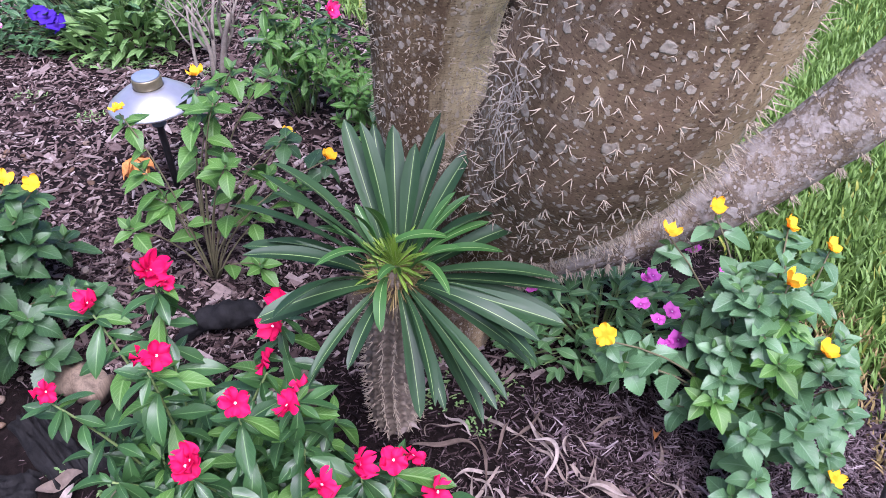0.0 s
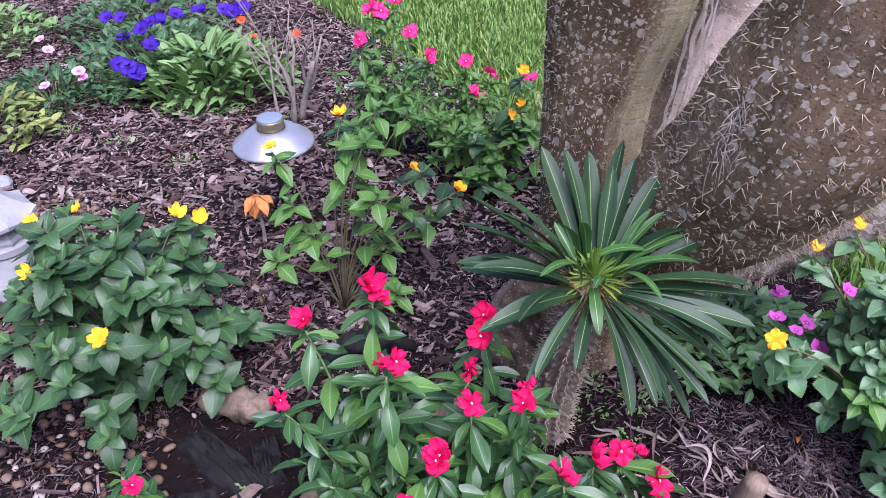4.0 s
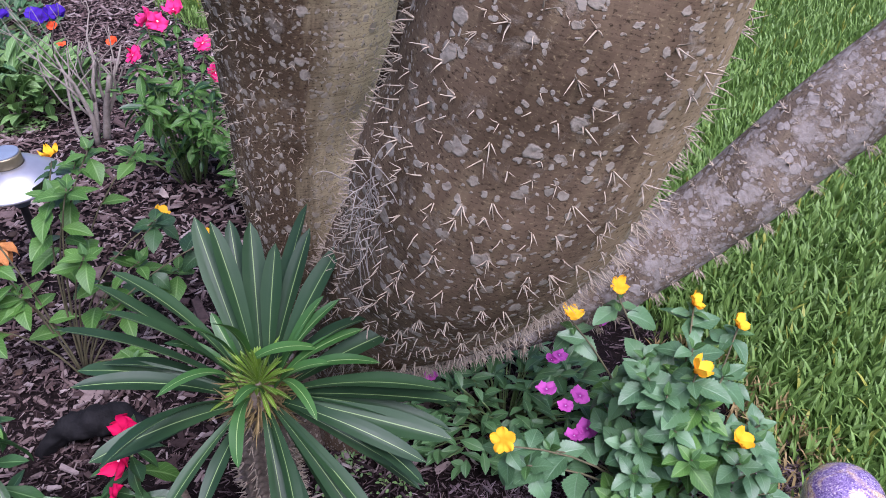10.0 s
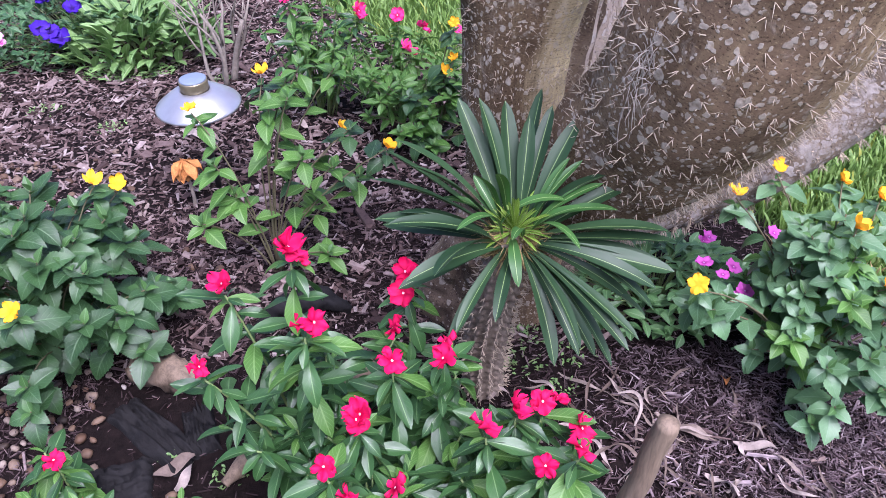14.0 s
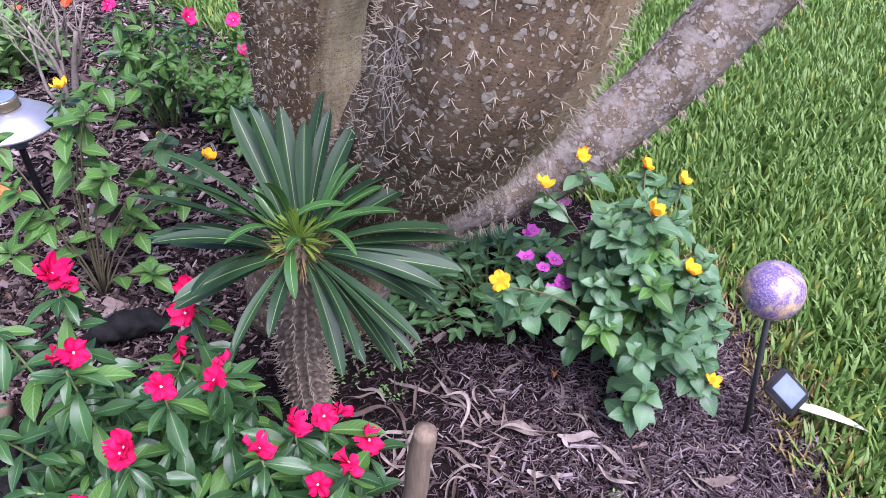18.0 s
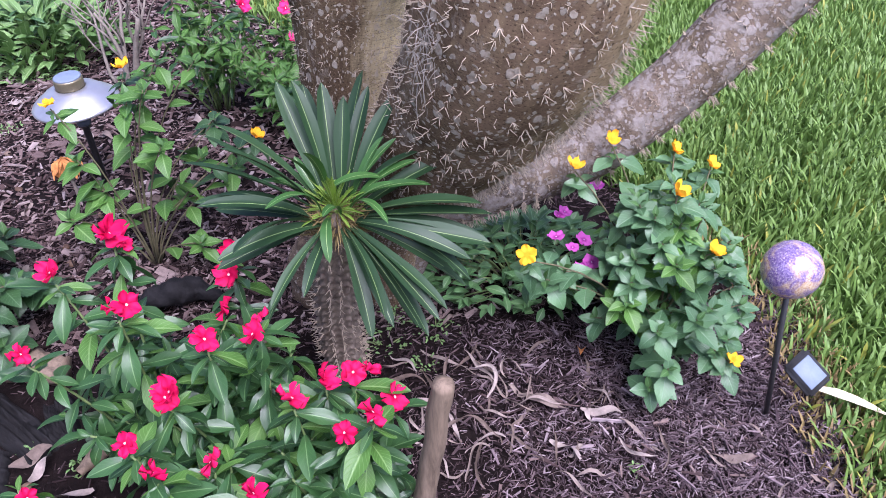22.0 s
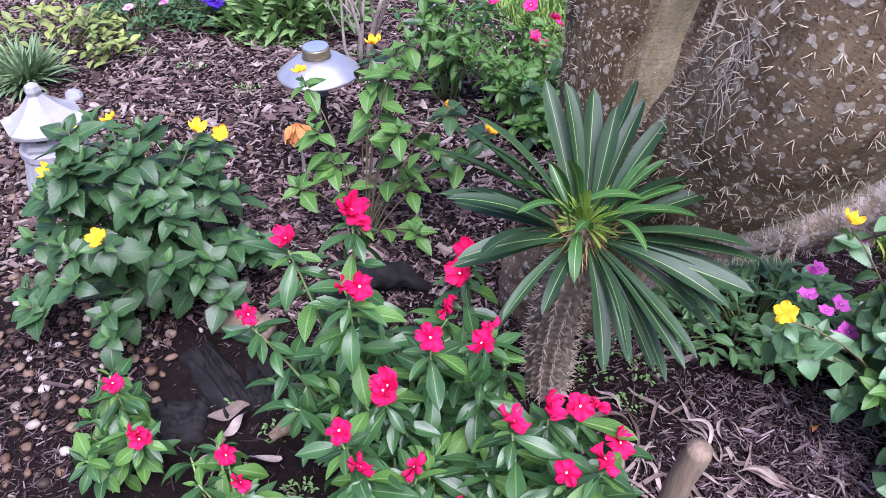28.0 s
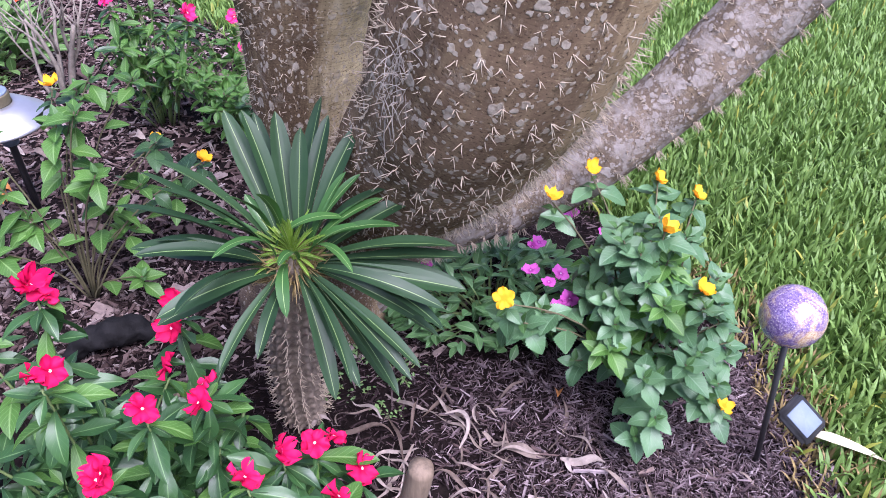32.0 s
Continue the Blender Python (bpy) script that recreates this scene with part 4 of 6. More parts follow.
def vinca_plant(base, tips, label, meshes, seed, leaf=0.062, group="", extra=0, reach=0.1, height=0.22, fl=None, sparse=1.0):
    """Periwinkle: branched upright stems, opposite leaves, flowers on the tips. tips: (x, y, z, flowers)."""
    rnd = random.Random(seed)
    b = Vector(base)
    plant = thing("periwinkle", b, label, "flower", group)
    shoots = [(Vector(t[:3]) - b, t[3]) for t in tips]
    for k in range(extra):
        a, r = rnd.uniform(0, 6.283), reach * math.sqrt(rnd.uniform(0.05, 1))
        shoots.append((Vector((r * math.cos(a), r * math.sin(a), height * rnd.uniform(0.65, 1.0) * (1 - 0.35 * (r / reach) ** 2))), 0))
    lines = []
    for tip, flowers in shoots:
        root = Vector((tip.x * 0.25, tip.y * 0.25, -0.01))
        mid = Vector((tip.x * 0.55, tip.y * 0.55, tip.z * 0.55)) + Vector((rnd.uniform(-1, 1), rnd.uniform(-1, 1), 0)) * 0.015
        top = tip - UP * (0.022 if flowers else 0)
        pts = curve_points(root, mid, top, 7)
        lines.append(pts)
        axis = (pts[-1] - pts[-2]).normalized()
        whorl(plant, top, axis, meshes, 6, leaf * 0.95, (-6, 16) if flowers else (5, 60), rnd, turn=95)
        n = max(3, int(tip.z / 0.026 * sparse))
        for i in range(n):
            t = 1 - ((i + 0.6) / (n + 1)) ** 1.25 * 0.9
            p = pts[min(6, int(t * 7))].lerp(pts[min(7, int(t * 7) + 1)], (t * 7) % 1)
            a0 = i * 1.571 + rnd.uniform(-0.4, 0.4)
            for s in (0, math.pi):
                a = a0 + s + rnd.uniform(-0.3, 0.3)
                e = radians(rnd.uniform(-48, 26))
                d = Vector((math.cos(a) * math.cos(e), math.sin(a) * math.cos(e), math.sin(e)))
                put_leaf(plant, rnd.choice(meshes), p, d, leaf * rnd.uniform(0.6, 1.3), rnd.uniform(-25, 25), rnd=rnd)
        for k in range(flowers):
            off = Vector((rnd.uniform(-1, 1), rnd.uniform(-1, 1), rnd.uniform(-0.8, 0.3))) * 0.026 * (k > 0)
            face = UP * 0.7 + VIEW * rnd.uniform(-0.3, 0.7) + Vector((rnd.uniform(-1.1, 1.1), rnd.uniform(-0.7, 0.6), 0))
            flower_at(plant, fl or RED, tip + off, face, rnd, rnd.uniform(0.78, 1.05))
        if flowers and rnd.random() < 0.5:
            link("bud", BUD, plant, m=Matrix.Translation(tip + Vector((rnd.uniform(-.012, .012), rnd.uniform(-.012, .012), 0.0))) @ frame_along((rnd.uniform(-.4, .4), rnd.uniform(-.4, .4), 1)))
    stems_part(plant, lines, M["stem_green"], 0.0028, 0.0016)
    return plant


def alder_plant(base, tips, label, seed, leaf=0.052, extra=0, reach=(0.2, 0.2), height=0.3, group="", bright=0.0, low=0.25, dens=1.0, plain=None):
    """Yellow-flowered bush: branching stems with toothed leaves in rosettes. tips: (x, y, z, 0 none, 1 open, 2 half shut)."""
    rnd = random.Random(seed)
    b = Vector(base)
    plant = thing("yellow_alder", b, label, "flower", group)
    shoots = [(Vector(t[:3]) - b, t[3]) for t in tips]
    k = 0
    while k < extra:
        a, r = rnd.uniform(0, 6.283), math.sqrt(rnd.uniform(0.02, 1))
        p = Vector((r * math.cos(a) * reach[0], r * math.sin(a) * reach[1], 0))
        p.z = height * (1 - (1 - low) * r ** 2.4) * rnd.uniform(0.8, 1.05)
        shoots.append((p, 0))
        k += 1
    lines = []
    for tip, fl in shoots:
        root = Vector((tip.x * 0.03, tip.y * 0.03, -0.01))
        mid = Vector((tip.x * 0.22, tip.y * 0.22, tip.z * 0.7)) + Vector((rnd.uniform(-1, 1), rnd.uniform(-1, 1), 0)) * 0.02
        pts = curve_points(root, mid, tip - UP * (0.008 if fl else 0), 7)
        lines.append(pts)
        out = Vector((tip.x, tip.y, 0))
        axis = (UP * 0.9 + out * 1.8 + VIEW * 0.25).normalized()
        meshes = BRIGHT if rnd.random() < bright else plain or ALDER
        whorl(plant, pts[-1] - axis * (0.012 if fl else 0), axis, meshes, 6 if fl else 7, leaf * 1.05, (-8, 14) if fl else (-2, 62), rnd, heart=HEART)
        for i in range(int(2 + 2 * dens)):
            t = 0.9 - 0.16 * i
            p = pts[int(t * 7)].lerp(pts[int(t * 7) + 1], (t * 7) % 1)
            a = rnd.uniform(0, 6.283)
            d = Vector((math.cos(a), math.sin(a), rnd.uniform(-0.4, 0.4))) + out * 1.5
            put_leaf(plant, rnd.choice(meshes), p, d, leaf * rnd.uniform(0.8, 1.25), rnd.uniform(-20, 20), rnd=rnd)
        if fl:
            face = axis + Vector((rnd.uniform(-0.6, 0.6), rnd.uniform(-0.5, 0.5), 0)) + (VIEW * 0.6 if fl == 1 else UP * 0.3 + Vector((0.5, 0, 0)))
            flower_at(plant, YELLOW if fl == 1 else YELLOW_SHUT, tip + axis * (0.004 if fl == 1 else -0.006), face, rnd, rnd.uniform(0.68, 0.92) if fl == 1 else rnd.uniform(0.78, 0.95))
    stems_part(plant, lines, M["stem_brown"], 0.0021, 0.0012)
    return plant


# bush beside the lawn
alder_plant((0.465, 0.86, 0), [(0.336, 0.983, 0.323, 1), (0.396, 0.988, 0.365, 1), (0.499, 0.968, 0.358, 2), (0.457, 0.832, 0.367, 2), (0.532, 0.690, 0.13, 1), (0.218, 0.793, 0.298, 1), (0.555, 0.94, 0.34, 2), (0.52, 0.80, 0.27, 2), (0.25, 0.80, 0.24, 0), (0.285, 0.83, 0.23, 0), (0.235, 0.84, 0.21, 0)],
            "yellow-flowered bush at the lawn's edge, sky sheen in its leaf colour", 21, plain=SKYLIT_ALDER, extra=60, leaf=0.047, bright=0.12, reach=(0.150, 0.185), height=0.335, group="yellow-flowered bushes")
# bush beside the stone lantern
alder_plant((-0.87, 1.02, 0), [(-0.788, 0.805, 0.31, 1), (-0.955, 0.946, 0.324, 1), (-1.083, 1.2, 0.26, 1), (-0.989, 1.2, 0.28, 1), (-0.752, 1.101, 0.334, 1), (-0.721, 1.123, 0.31, 1)],
            "broad leafy bush with yellow flowers beside pebbles", 22, extra=52, reach=(0.215, 0.24), height=0.375, leaf=0.064, group="yellow-flowered bushes")
# thin tall bush in front of the lamp
alder_plant((-0.50, 1.24, 0), [(-0.611, 1.284, 0.368, 1), (-0.483, 1.361, 0.395, 1), (-0.341, 1.40, 0.25, 2), (-0.244, 1.322, 0.246, 2), (-0.42, 1.25, 0.40, 0), (-0.46, 1.27, 0.38, 0), (-0.58, 1.24, 0.27, 0), (-0.62, 1.20, 0.16, 0), (-0.36, 1.29, 0.22, 0), (-0.31, 1.33, 0.17, 0), (-0.40, 1.19, 0.31, 0), (-0.402, 1.33, 0.425, 0), (-0.43, 1.33, 0.40, 0), (-0.34, 1.36, 0.40, 0), (-0.316, 1.30, 0.30, 0)],
            "thin leggy bush with toothed leaves and yellow flowers", 23, extra=3, reach=(0.14, 0.11), height=0.26, group="yellow-flowered bushes", dens=0.7, leaf=0.054, bright=0.65)
alder_plant((-0.14, 1.77, -0.03), [(-0.082, 1.760, 0.306, 1), (-0.086, 1.760, 0.215, 1), (-0.107, 1.760, 0.182, 1), (-0.20, 1.72, 0.14, 0), (-0.05, 1.74, 0.16, 0), (-0.26, 1.78, 0.12, 0), (-0.30, 1.80, 0.15, 0)],
            "light green bush with yellow flowers behind the tree stem", 24, extra=16, reach=(0.20, 0.10), height=0.20, leaf=0.048, bright=0.6, group="yellow-flowered bushes")

# red periwinkles in front of the palm
vinca_plant((-0.36, 0.72, 0), [(-0.369, 0.778, 0.425, 3), (-0.471, 0.782, 0.362, 1), (-0.342, 0.650, 0.40, 2), (-0.489, 0.661, 0.325, 1), (-0.234, 0.735, 0.304, 1)],
            "red periwinkle with glossy green leaves", VINCA * 3 + VINCA_PALE, 31, extra=18, leaf=0.058, reach=0.13, height=0.27, group="red periwinkles")
vinca_plant((-0.22, 0.66, 0), [(-0.213, 0.775, 0.372, 2), (-0.166, 0.634, 0.372, 2), (-0.234, 0.619, 0.36, 1), (-0.279, 0.551, 0.334, 2)],
            "red periwinkle with glossy green leaves", VINCA * 3 + VINCA_PALE, 32, extra=17, leaf=0.058, reach=0.12, height=0.29, group="red periwinkles")
vinca_plant((-0.08, 0.55, 0), [(-0.124, 0.534, 0.328, 1), (-0.049, 0.575, 0.319, 2), (-0.024, 0.475, 0.357, 1), (-0.085, 0.56, 0.33, 1), (-0.06, 0.48, 0.32, 1), (0.0, 0.56, 0.28, 1)],
            "red periwinkle with glossy green leaves", VINCA * 3 + VINCA_PALE, 33, extra=17, leaf=0.058, reach=0.11, height=0.27, group="red periwinkles")
vinca_plant((-0.27, 0.50, 0), [(-0.313, 0.486, 0.335, 1), (-0.289, 0.471, 0.293, 1), (-0.236, 0.51, 0.251, 1), (-0.17, 0.43, 0.29, 1), (-0.21, 0.40, 0.30, 1)],
            "red periwinkle with glossy green leaves", VINCA * 3 + VINCA_PALE, 34, extra=16, leaf=0.058, reach=0.11, height=0.24, group="red periwinkles")
vinca_plant((-0.715, 0.625, 0), [(-0.726, 0.648, 0.165, 1), (-0.648, 0.572, 0.16, 2), (-0.765, 0.69, 0.13, 0), (-0.732, 0.548, 0.11, 0), (-0.775, 0.63, 0.10, 0), (-0.69, 0.60, 0.12, 0)],
            "small upright red periwinkle beside pebbles", VINCA + VINCA_PALE * 2, 35, extra=2, reach=0.06, height=0.12, leaf=0.056, sparse=1.3, group="red periwinkles")
vinca_plant((-0.50, 0.50, 0), [(-0.458, 0.49, 0.20, 1), (-0.526, 0.575, 0.13, 1), (-0.543, 0.59, 0.13, 0), (-0.59, 0.585, 0.10, 0), (-0.55, 0.53, 0.12, 0)],
            "small red periwinkle with buds on bare soil", VINCA + VINCA_PALE, 36, extra=6, reach=0.07, height=0.12, leaf=0.055, group="red periwinkles")
# rose periwinkles behind
vinca_plant((-0.45, 1.99, -0.03), [(-0.501, 1.922, 0.335, 1), (-0.47, 1.97, 0.40, 2), (-0.41, 2.0, 0.41, 1), (-0.378, 2.073, 0.297, 1), (-0.319, 1.901, 0.294, 1)],
            "tall rose-pink periwinkle behind the lamp", VINCA + VINCA_PALE * 4, 37, leaf=0.052, sparse=0.65, extra=16, reach=0.17, height=0.34, fl=ROSE, group="rose periwinkles")
vinca_plant((-0.22, 1.93, -0.03), [(-0.222, 1.99, 0.24, 1), (-0.15, 2.0, 0.2, 1), (-0.2, 1.9, 0.18, 1), (-0.05, 1.95, 0.2, 1)],
            "rose-pink periwinkle at the edge of the lawn", VINCA_PALE, 38, leaf=0.050, sparse=0.65, extra=30, reach=0.22, height=0.25, fl=ROSE, group="rose periwinkles")


# ---- solar lamp ----
def build_lamp():
    lamp = thing("solar_lamp", (-0.683, 1.58, ground_z(-0.683, 1.58)), "brushed steel solar garden lamp with a wide domed shade", "lamp")
    h = 0.275
    part("shade", lathe([(0.092, h - 0.046), (0.096, h - 0.046), (0.097, h - 0.043), (0.094, h - 0.039), (0.084, h - 0.031), (0.070, h - 0.021), (0.060, h - 0.013), (0.044, h - 0.006), (0.034, h - 0.003), (0.032, h - 0.006), (0.05, h - 0.014), (0.07, h - 0.028), (0.085, h - 0.038)], 40), M["lamp_metal"], lamp, "domed steel shade")
    collar = part("collar", lathe([(0.031, h - 0.006), (0.032, h - 0.002), (0.032, h + 0.016), (0.031, h + 0.019)], 32), M["lamp_collar"], lamp, "bronze collar")
    part("solar_panel", lathe([(0.030, h + 0.018), (0.030, h + 0.022), (0.027, h + 0.023)], 32), M["cell_pale"], collar)
    part("lens", lathe([(0.016, h - 0.10), (0.019, h - 0.08), (0.019, h - 0.02)], 24), M["cell_pale"], lamp)
    part("post", lathe([(0.008, -0.05), (0.008, h - 0.11), (0.014, h - 0.10)], 12), M["black_plastic"], lamp, "black post")


build_lamp()


# ---- stone lantern ----
def hexring(r, z, lift=0.0, sides=6, sub=4):
    out = []
    for k in range(sides * sub):
        a = 2 * math.pi * k / (sides * sub) + 0.3
        f = (k % sub) / sub
        edge = math.cos(math.pi / sides) / math.cos((f - 0.5) * 2 * math.pi / sides)
        out.append((r * edge * math.cos(a), r * edge * math.sin(a), z + lift * (abs(f - 0.5) * 2) ** 3))
    return out


def build_lantern():
    lan = thing("stone_lantern", (-1.266, 1.352, 0.0), "small white stone pagoda lantern beside a bush", "lantern")

    def body(name, rings, material, label=""):
        bm = bmesh.new()
        vs = [[bm.verts.new(p) for p in ring] for ring in rings]
        n = len(vs[0])
        for a, b in zip(vs, vs[1:]):
            for k in range(n):
                bm.faces.new((a[k], a[(k + 1) % n], b[(k + 1) % n], b[k]))
        bm.faces.new(vs[0][::-1])
        bm.faces.new(vs[-1])
        return part(name, bm, material, lan, label, smooth=False)

    def circle(r, z, n=24):
        return [(r * math.cos(2 * math.pi * k / n), r * math.sin(2 * math.pi * k / n), z) for k in range(n)]

    body("base", [circle(0.088, -0.01), circle(0.086, 0.03), circle(0.078, 0.06), circle(0.070, 0.100), circle(0.074, 0.105), circle(0.074, 0.120), circle(0.068, 0.126)], M["stone_white"])
    body("light_box", [hexring(0.070, 0.124), hexring(0.072, 0.134), hexring(0.066, 0.142), hexring(0.064, 0.176)], M["stone_white"])
    body("roof", [hexring(0.055, 0.172), hexring(0.093, 0.169, 0.008), hexring(0.094, 0.176, 0.010), hexring(0.070, 0.193, 0.003), hexring(0.046, 0.212), hexring(0.026, 0.232), hexring(0.017, 0.243), hexring(0.019, 0.253), hexring(0.016, 0.264), hexring(0.007, 0.270)], M["stone_white"], "upturned six-sided roof with a knob")
    for k in range(6):
        a = 0.3 + (k + 0.5) * math.pi / 3
        bm = bmesh.new()
        bmesh.ops.create_cube(bm, size=1)
        bmesh.ops.scale(bm, vec=(0.006, 0.022, 0.016), verts=bm.verts)
        bmesh.ops.bevel(bm, geom=bm.edges[:], offset=0.001, affect='EDGES')
        ob = part("window", bm, M["window_dark"], lan, "small dark window", smooth=False)
        ob.matrix_basis = pose(0.0555 * math.cos(a), 0.0555 * math.sin(a), 0.159, 0, 0, math.degrees(a))


build_lantern()


# ---- gazing ball on a stake ----
def build_ball():
    foot, top = Vector((0.612, 0.675, -0.02)), Vector((0.556, 0.645, 0.318))
    st = thing("solar_stake", (foot.x, foot.y, 0), "violet and gold mosaic glass ball on a black solar stake", "garden ornament")
    off = Vector((foot.x, foot.y, 0))
    bm = bmesh.new()
    bmesh.ops.create_uvsphere(bm, u_segments=40, v_segments=24, radius=0.0405)
    ball = part("glass_ball", bm, M["mosaic"], st, "violet crackle-glass ball with gold flecks")
    ball.location = Vector((0.551, 0.643, 0.358)) - off
    v, f, uv = tube_data([foot - off, top - off], [0.0042, 0.0042], 12)
    mesh_obj("stake", v, f, M["black_plastic"], st, uvs=uv)
    v, f, uv = tube_data([top - off - Vector((0, 0, 0.012)), top - off + Vector((-0.002, 0, 0.008))], [0.006, 0.009], 14)
    mesh_obj("cup", v, f, M["black_plastic"], st, uvs=uv)
    bm = bmesh.new()
    bmesh.ops.create_cube(bm, size=1)
    bmesh.ops.scale(bm, vec=(0.052, 0.06, 0.014), verts=bm.verts)
    bmesh.ops.bevel(bm, geom=bm.edges[:], offset=0.005, segments=3, affect='EDGES')
    box = part("solar_box", bm, M["black_plastic"], st)
    box.matrix_basis = Matrix.Translation(Vector((0.640, 0.655, 0.122)) - off) @ Vector((0.05, -0.55, 0.8)).to_track_quat('Z', 'Y').to_matrix().to_4x4() @ pose(0, 0, 0, 0, 0, 28)
    bm = bmesh.new()
    bmesh.ops.create_cube(bm, size=1)
    bmesh.ops.scale(bm, vec=(0.036, 0.042, 0.003), verts=bm.verts)
    bmesh.ops.bevel(bm, geom=bm.edges[:], offset=0.0008, affect='EDGES')
    cell = part("solar_panel", bm, M["cell_pale"], box)
    cell.location = (0, 0, 0.0075)


build_ball()


# ---- wooden stub ----
def build_stub():
    top, d = Vector((0.058, 0.452, 0.415)), Vector((-0.14, 0.06, -1.0))
    base = top + d * 0.435
    st = thing("wooden_stake", (base.x, base.y, 0), "weathered grey-brown stub of a branch standing in mulch", "stick")
    off = Vector((base.x, base.y, 0))
    n = 18
    pts = [base.lerp(top, i / n) - off + Vector((noise.noise(Vector((i * 0.4, 0, 1))), noise.noise(Vector((i * 0.4, 5, 1))), 0)) * 0.0022 for i in range(n + 1)]
    rad = [0.0146 - 0.0015 * i / n + 0.0015 * noise.noise(Vector((i * 0.7, 2, 3))) for i in range(n + 1)]
    pts += [pts[-1] + Vector((0, 0, 0.007)), pts[-1] + Vector((0.001, 0, 0.011))]
    rad += [0.012, 0.004]
    v, f, uv = tube_data(pts, rad, 16)
    v = [tuple(Vector(p) + Vector((noise.noise(Vector(p) * 60), noise.noise(Vector(p) * 60 + Vector((9, 0, 0))), 0)) * 0.0018) for p in v]
    ob = mesh_obj("branch", v, f, M["driftwood"], st, uvs=uv)


build_stub()


# ---- lawn ----
def blades(name, count, region, length, width, material, parent, seed, keep):
    """Grass blades: bent tapering strips."""
    rng = np.random.default_rng(seed)
    x0, x1, y0, y1 = region
    verts, faces, uvs = [], [], []
    n = 0
    while n < count:
        x, y = rng.uniform(x0, x1), rng.uniform(y0, y1)
        if not keep(x, y, rng):
            continue
        n += 1
        a = rng.uniform(0, 6.283)
        ln, w = length * rng.uniform(0.55, 1.25), width * rng.uniform(0.7, 1.2)
        lean = rng.uniform(0.1, 0.7)
        z = ground_z(x, y) if n % 4 == 0 else gz_fast(x, y)
        ca, sa = math.cos(a), math.sin(a)
        o = len(verts)
        for k, (u, ww) in enumerate(((0, 0.7), (0.4, 1.0), (0.75, 0.8), (1.0, 0.06))):
            r = ln * lean * u ** 1.6
            h = ln * (u - 0.45 * lean * u * u)
            for s in (-1, 1):
                verts.append((x + ca * r - sa * s * w * ww / 2, y + sa * r + ca * s * w * ww / 2, z + h))
                uvs.append((u, 0.5 + 0.5 * s))
        for k in range(3):
            p = o + 2 * k
            faces.append((p, p + 1, p + 3, p + 2))
    ob = mesh_obj(name, verts, faces, material, parent, uvs=uvs)
    return ob


def gz_fast(x, y):
    s = min(1.0, max(0.0, (y - 1.3) / 1.5))
    return -0.09 * s * s * (3 - 2 * s) - 0.006


def lawn_keep(x, y, rng):
    e = in_lawn(x, y)
    if e < -0.03 or (e < 0.06 and rng.uniform() > (e + 0.04) * 9):
        return False
    far = max(0.0, math.hypot(x - 0.6, y - 0.6) - 1.0)
    return rng.uniform() < 1 / (1 + 0.55 * far)


lawn = tagged(blades("lawn", 92000, (-1.3, 2.6, 0.25, 4.6), 0.052, 0.0068, M["grass"], None, 5, lawn_keep), "bright green broad-bladed lawn grass", "grass", kind="stuff")
tagged(blades("dry_grass", 1500, (0.45, 0.95, 0.2, 1.25), 0.040, 0.0045, M["straw"], None, 9, lambda x, y, r: -0.045 < in_lawn(x, y) < 0.09 and r.uniform() < 0.6), "straw-coloured dead grass at the edge of the bed", "grass", kind="stuff")
tagged(blades("lawn", 14000, (-5.5, 6.5, -3.5, 8.0), 0.055, 0.030, M["grass"], None, 6, lambda x, y, r: not (-1.3 < x < 2.6 and 0.25 < y < 4.6) and turf_at(x, y) > 0.5), "mown lawn grass round the bed", "grass", kind="stuff")


# ---- mulch ----
def chip_data(ln, w, th, bend, rnd):
    out_v = []
    for i in (0, 1):
        u = i - 0.5
        ww = w * (1, 0.75)[i] * rnd.uniform(0.6, 1.15)
        for sy, sz in ((-1, 0), (1, 0), (0.8, 1), (-0.8, 1)):
            out_v.append((u * ln + rnd.uniform(-0.12, 0.12) * ln * sy, sy * ww / 2, bend * (i - 0.5) * 0.2 * ln + sz * th))
    fs = [(1, 2, 6, 5), (2, 3, 7, 6), (3, 0, 4, 7), (3, 2, 1, 0), (4, 5, 6, 7)]
    return out_v, fs


def chip_field(name, count, region, size, material, label, seed, keep, lift=0.012, steep=0.35, broad=(0.07, 0.22)):
    rnd = random.Random(seed)
    shapes = [chip_data(1.0, rnd.uniform(*broad), rnd.uniform(0.05, 0.12), rnd.uniform(-0.3, 0.6), rnd) for _ in range(14)]
    shapes = [(np.array(v), f) for v, f in shapes]
    vs, fs = [], []
    o = n = 0
    while n < count:
        x, y = rnd.uniform(region[0], region[1]), rnd.uniform(region[2], region[3])
        if not keep(x, y, rnd):
            continue
        n += 1
        v, f = rnd.choice(shapes)
        s = size * rnd.lognormvariate(0, 0.45)
        a, t = rnd.uniform(0, 6.283), rnd.gauss(0, steep)
        ca, sa, ct, stt = math.cos(a), math.sin(a), math.cos(t), math.sin(t)
        px, py, pz = v[:, 0] * s, v[:, 1] * s, v[:, 2] * s
        qx, qz = px * ct - pz * stt, px * stt + pz * ct
        vs.append(np.stack([x + qx * ca - py * sa, y + qx * sa + py * ca, gz_fast(x, y) + rnd.uniform(0.0, lift) + qz], 1))
        fs += [tuple(i + o for i in face) for face in f]
        o += len(v)
    ob = mesh_obj(name, np.concatenate(vs).tolist(), fs, material, None, smooth=False)
    return tagged(ob, label, "mulch", kind="stuff")


def in_bed(x, y):
    return in_lawn(x, y) < 0.03


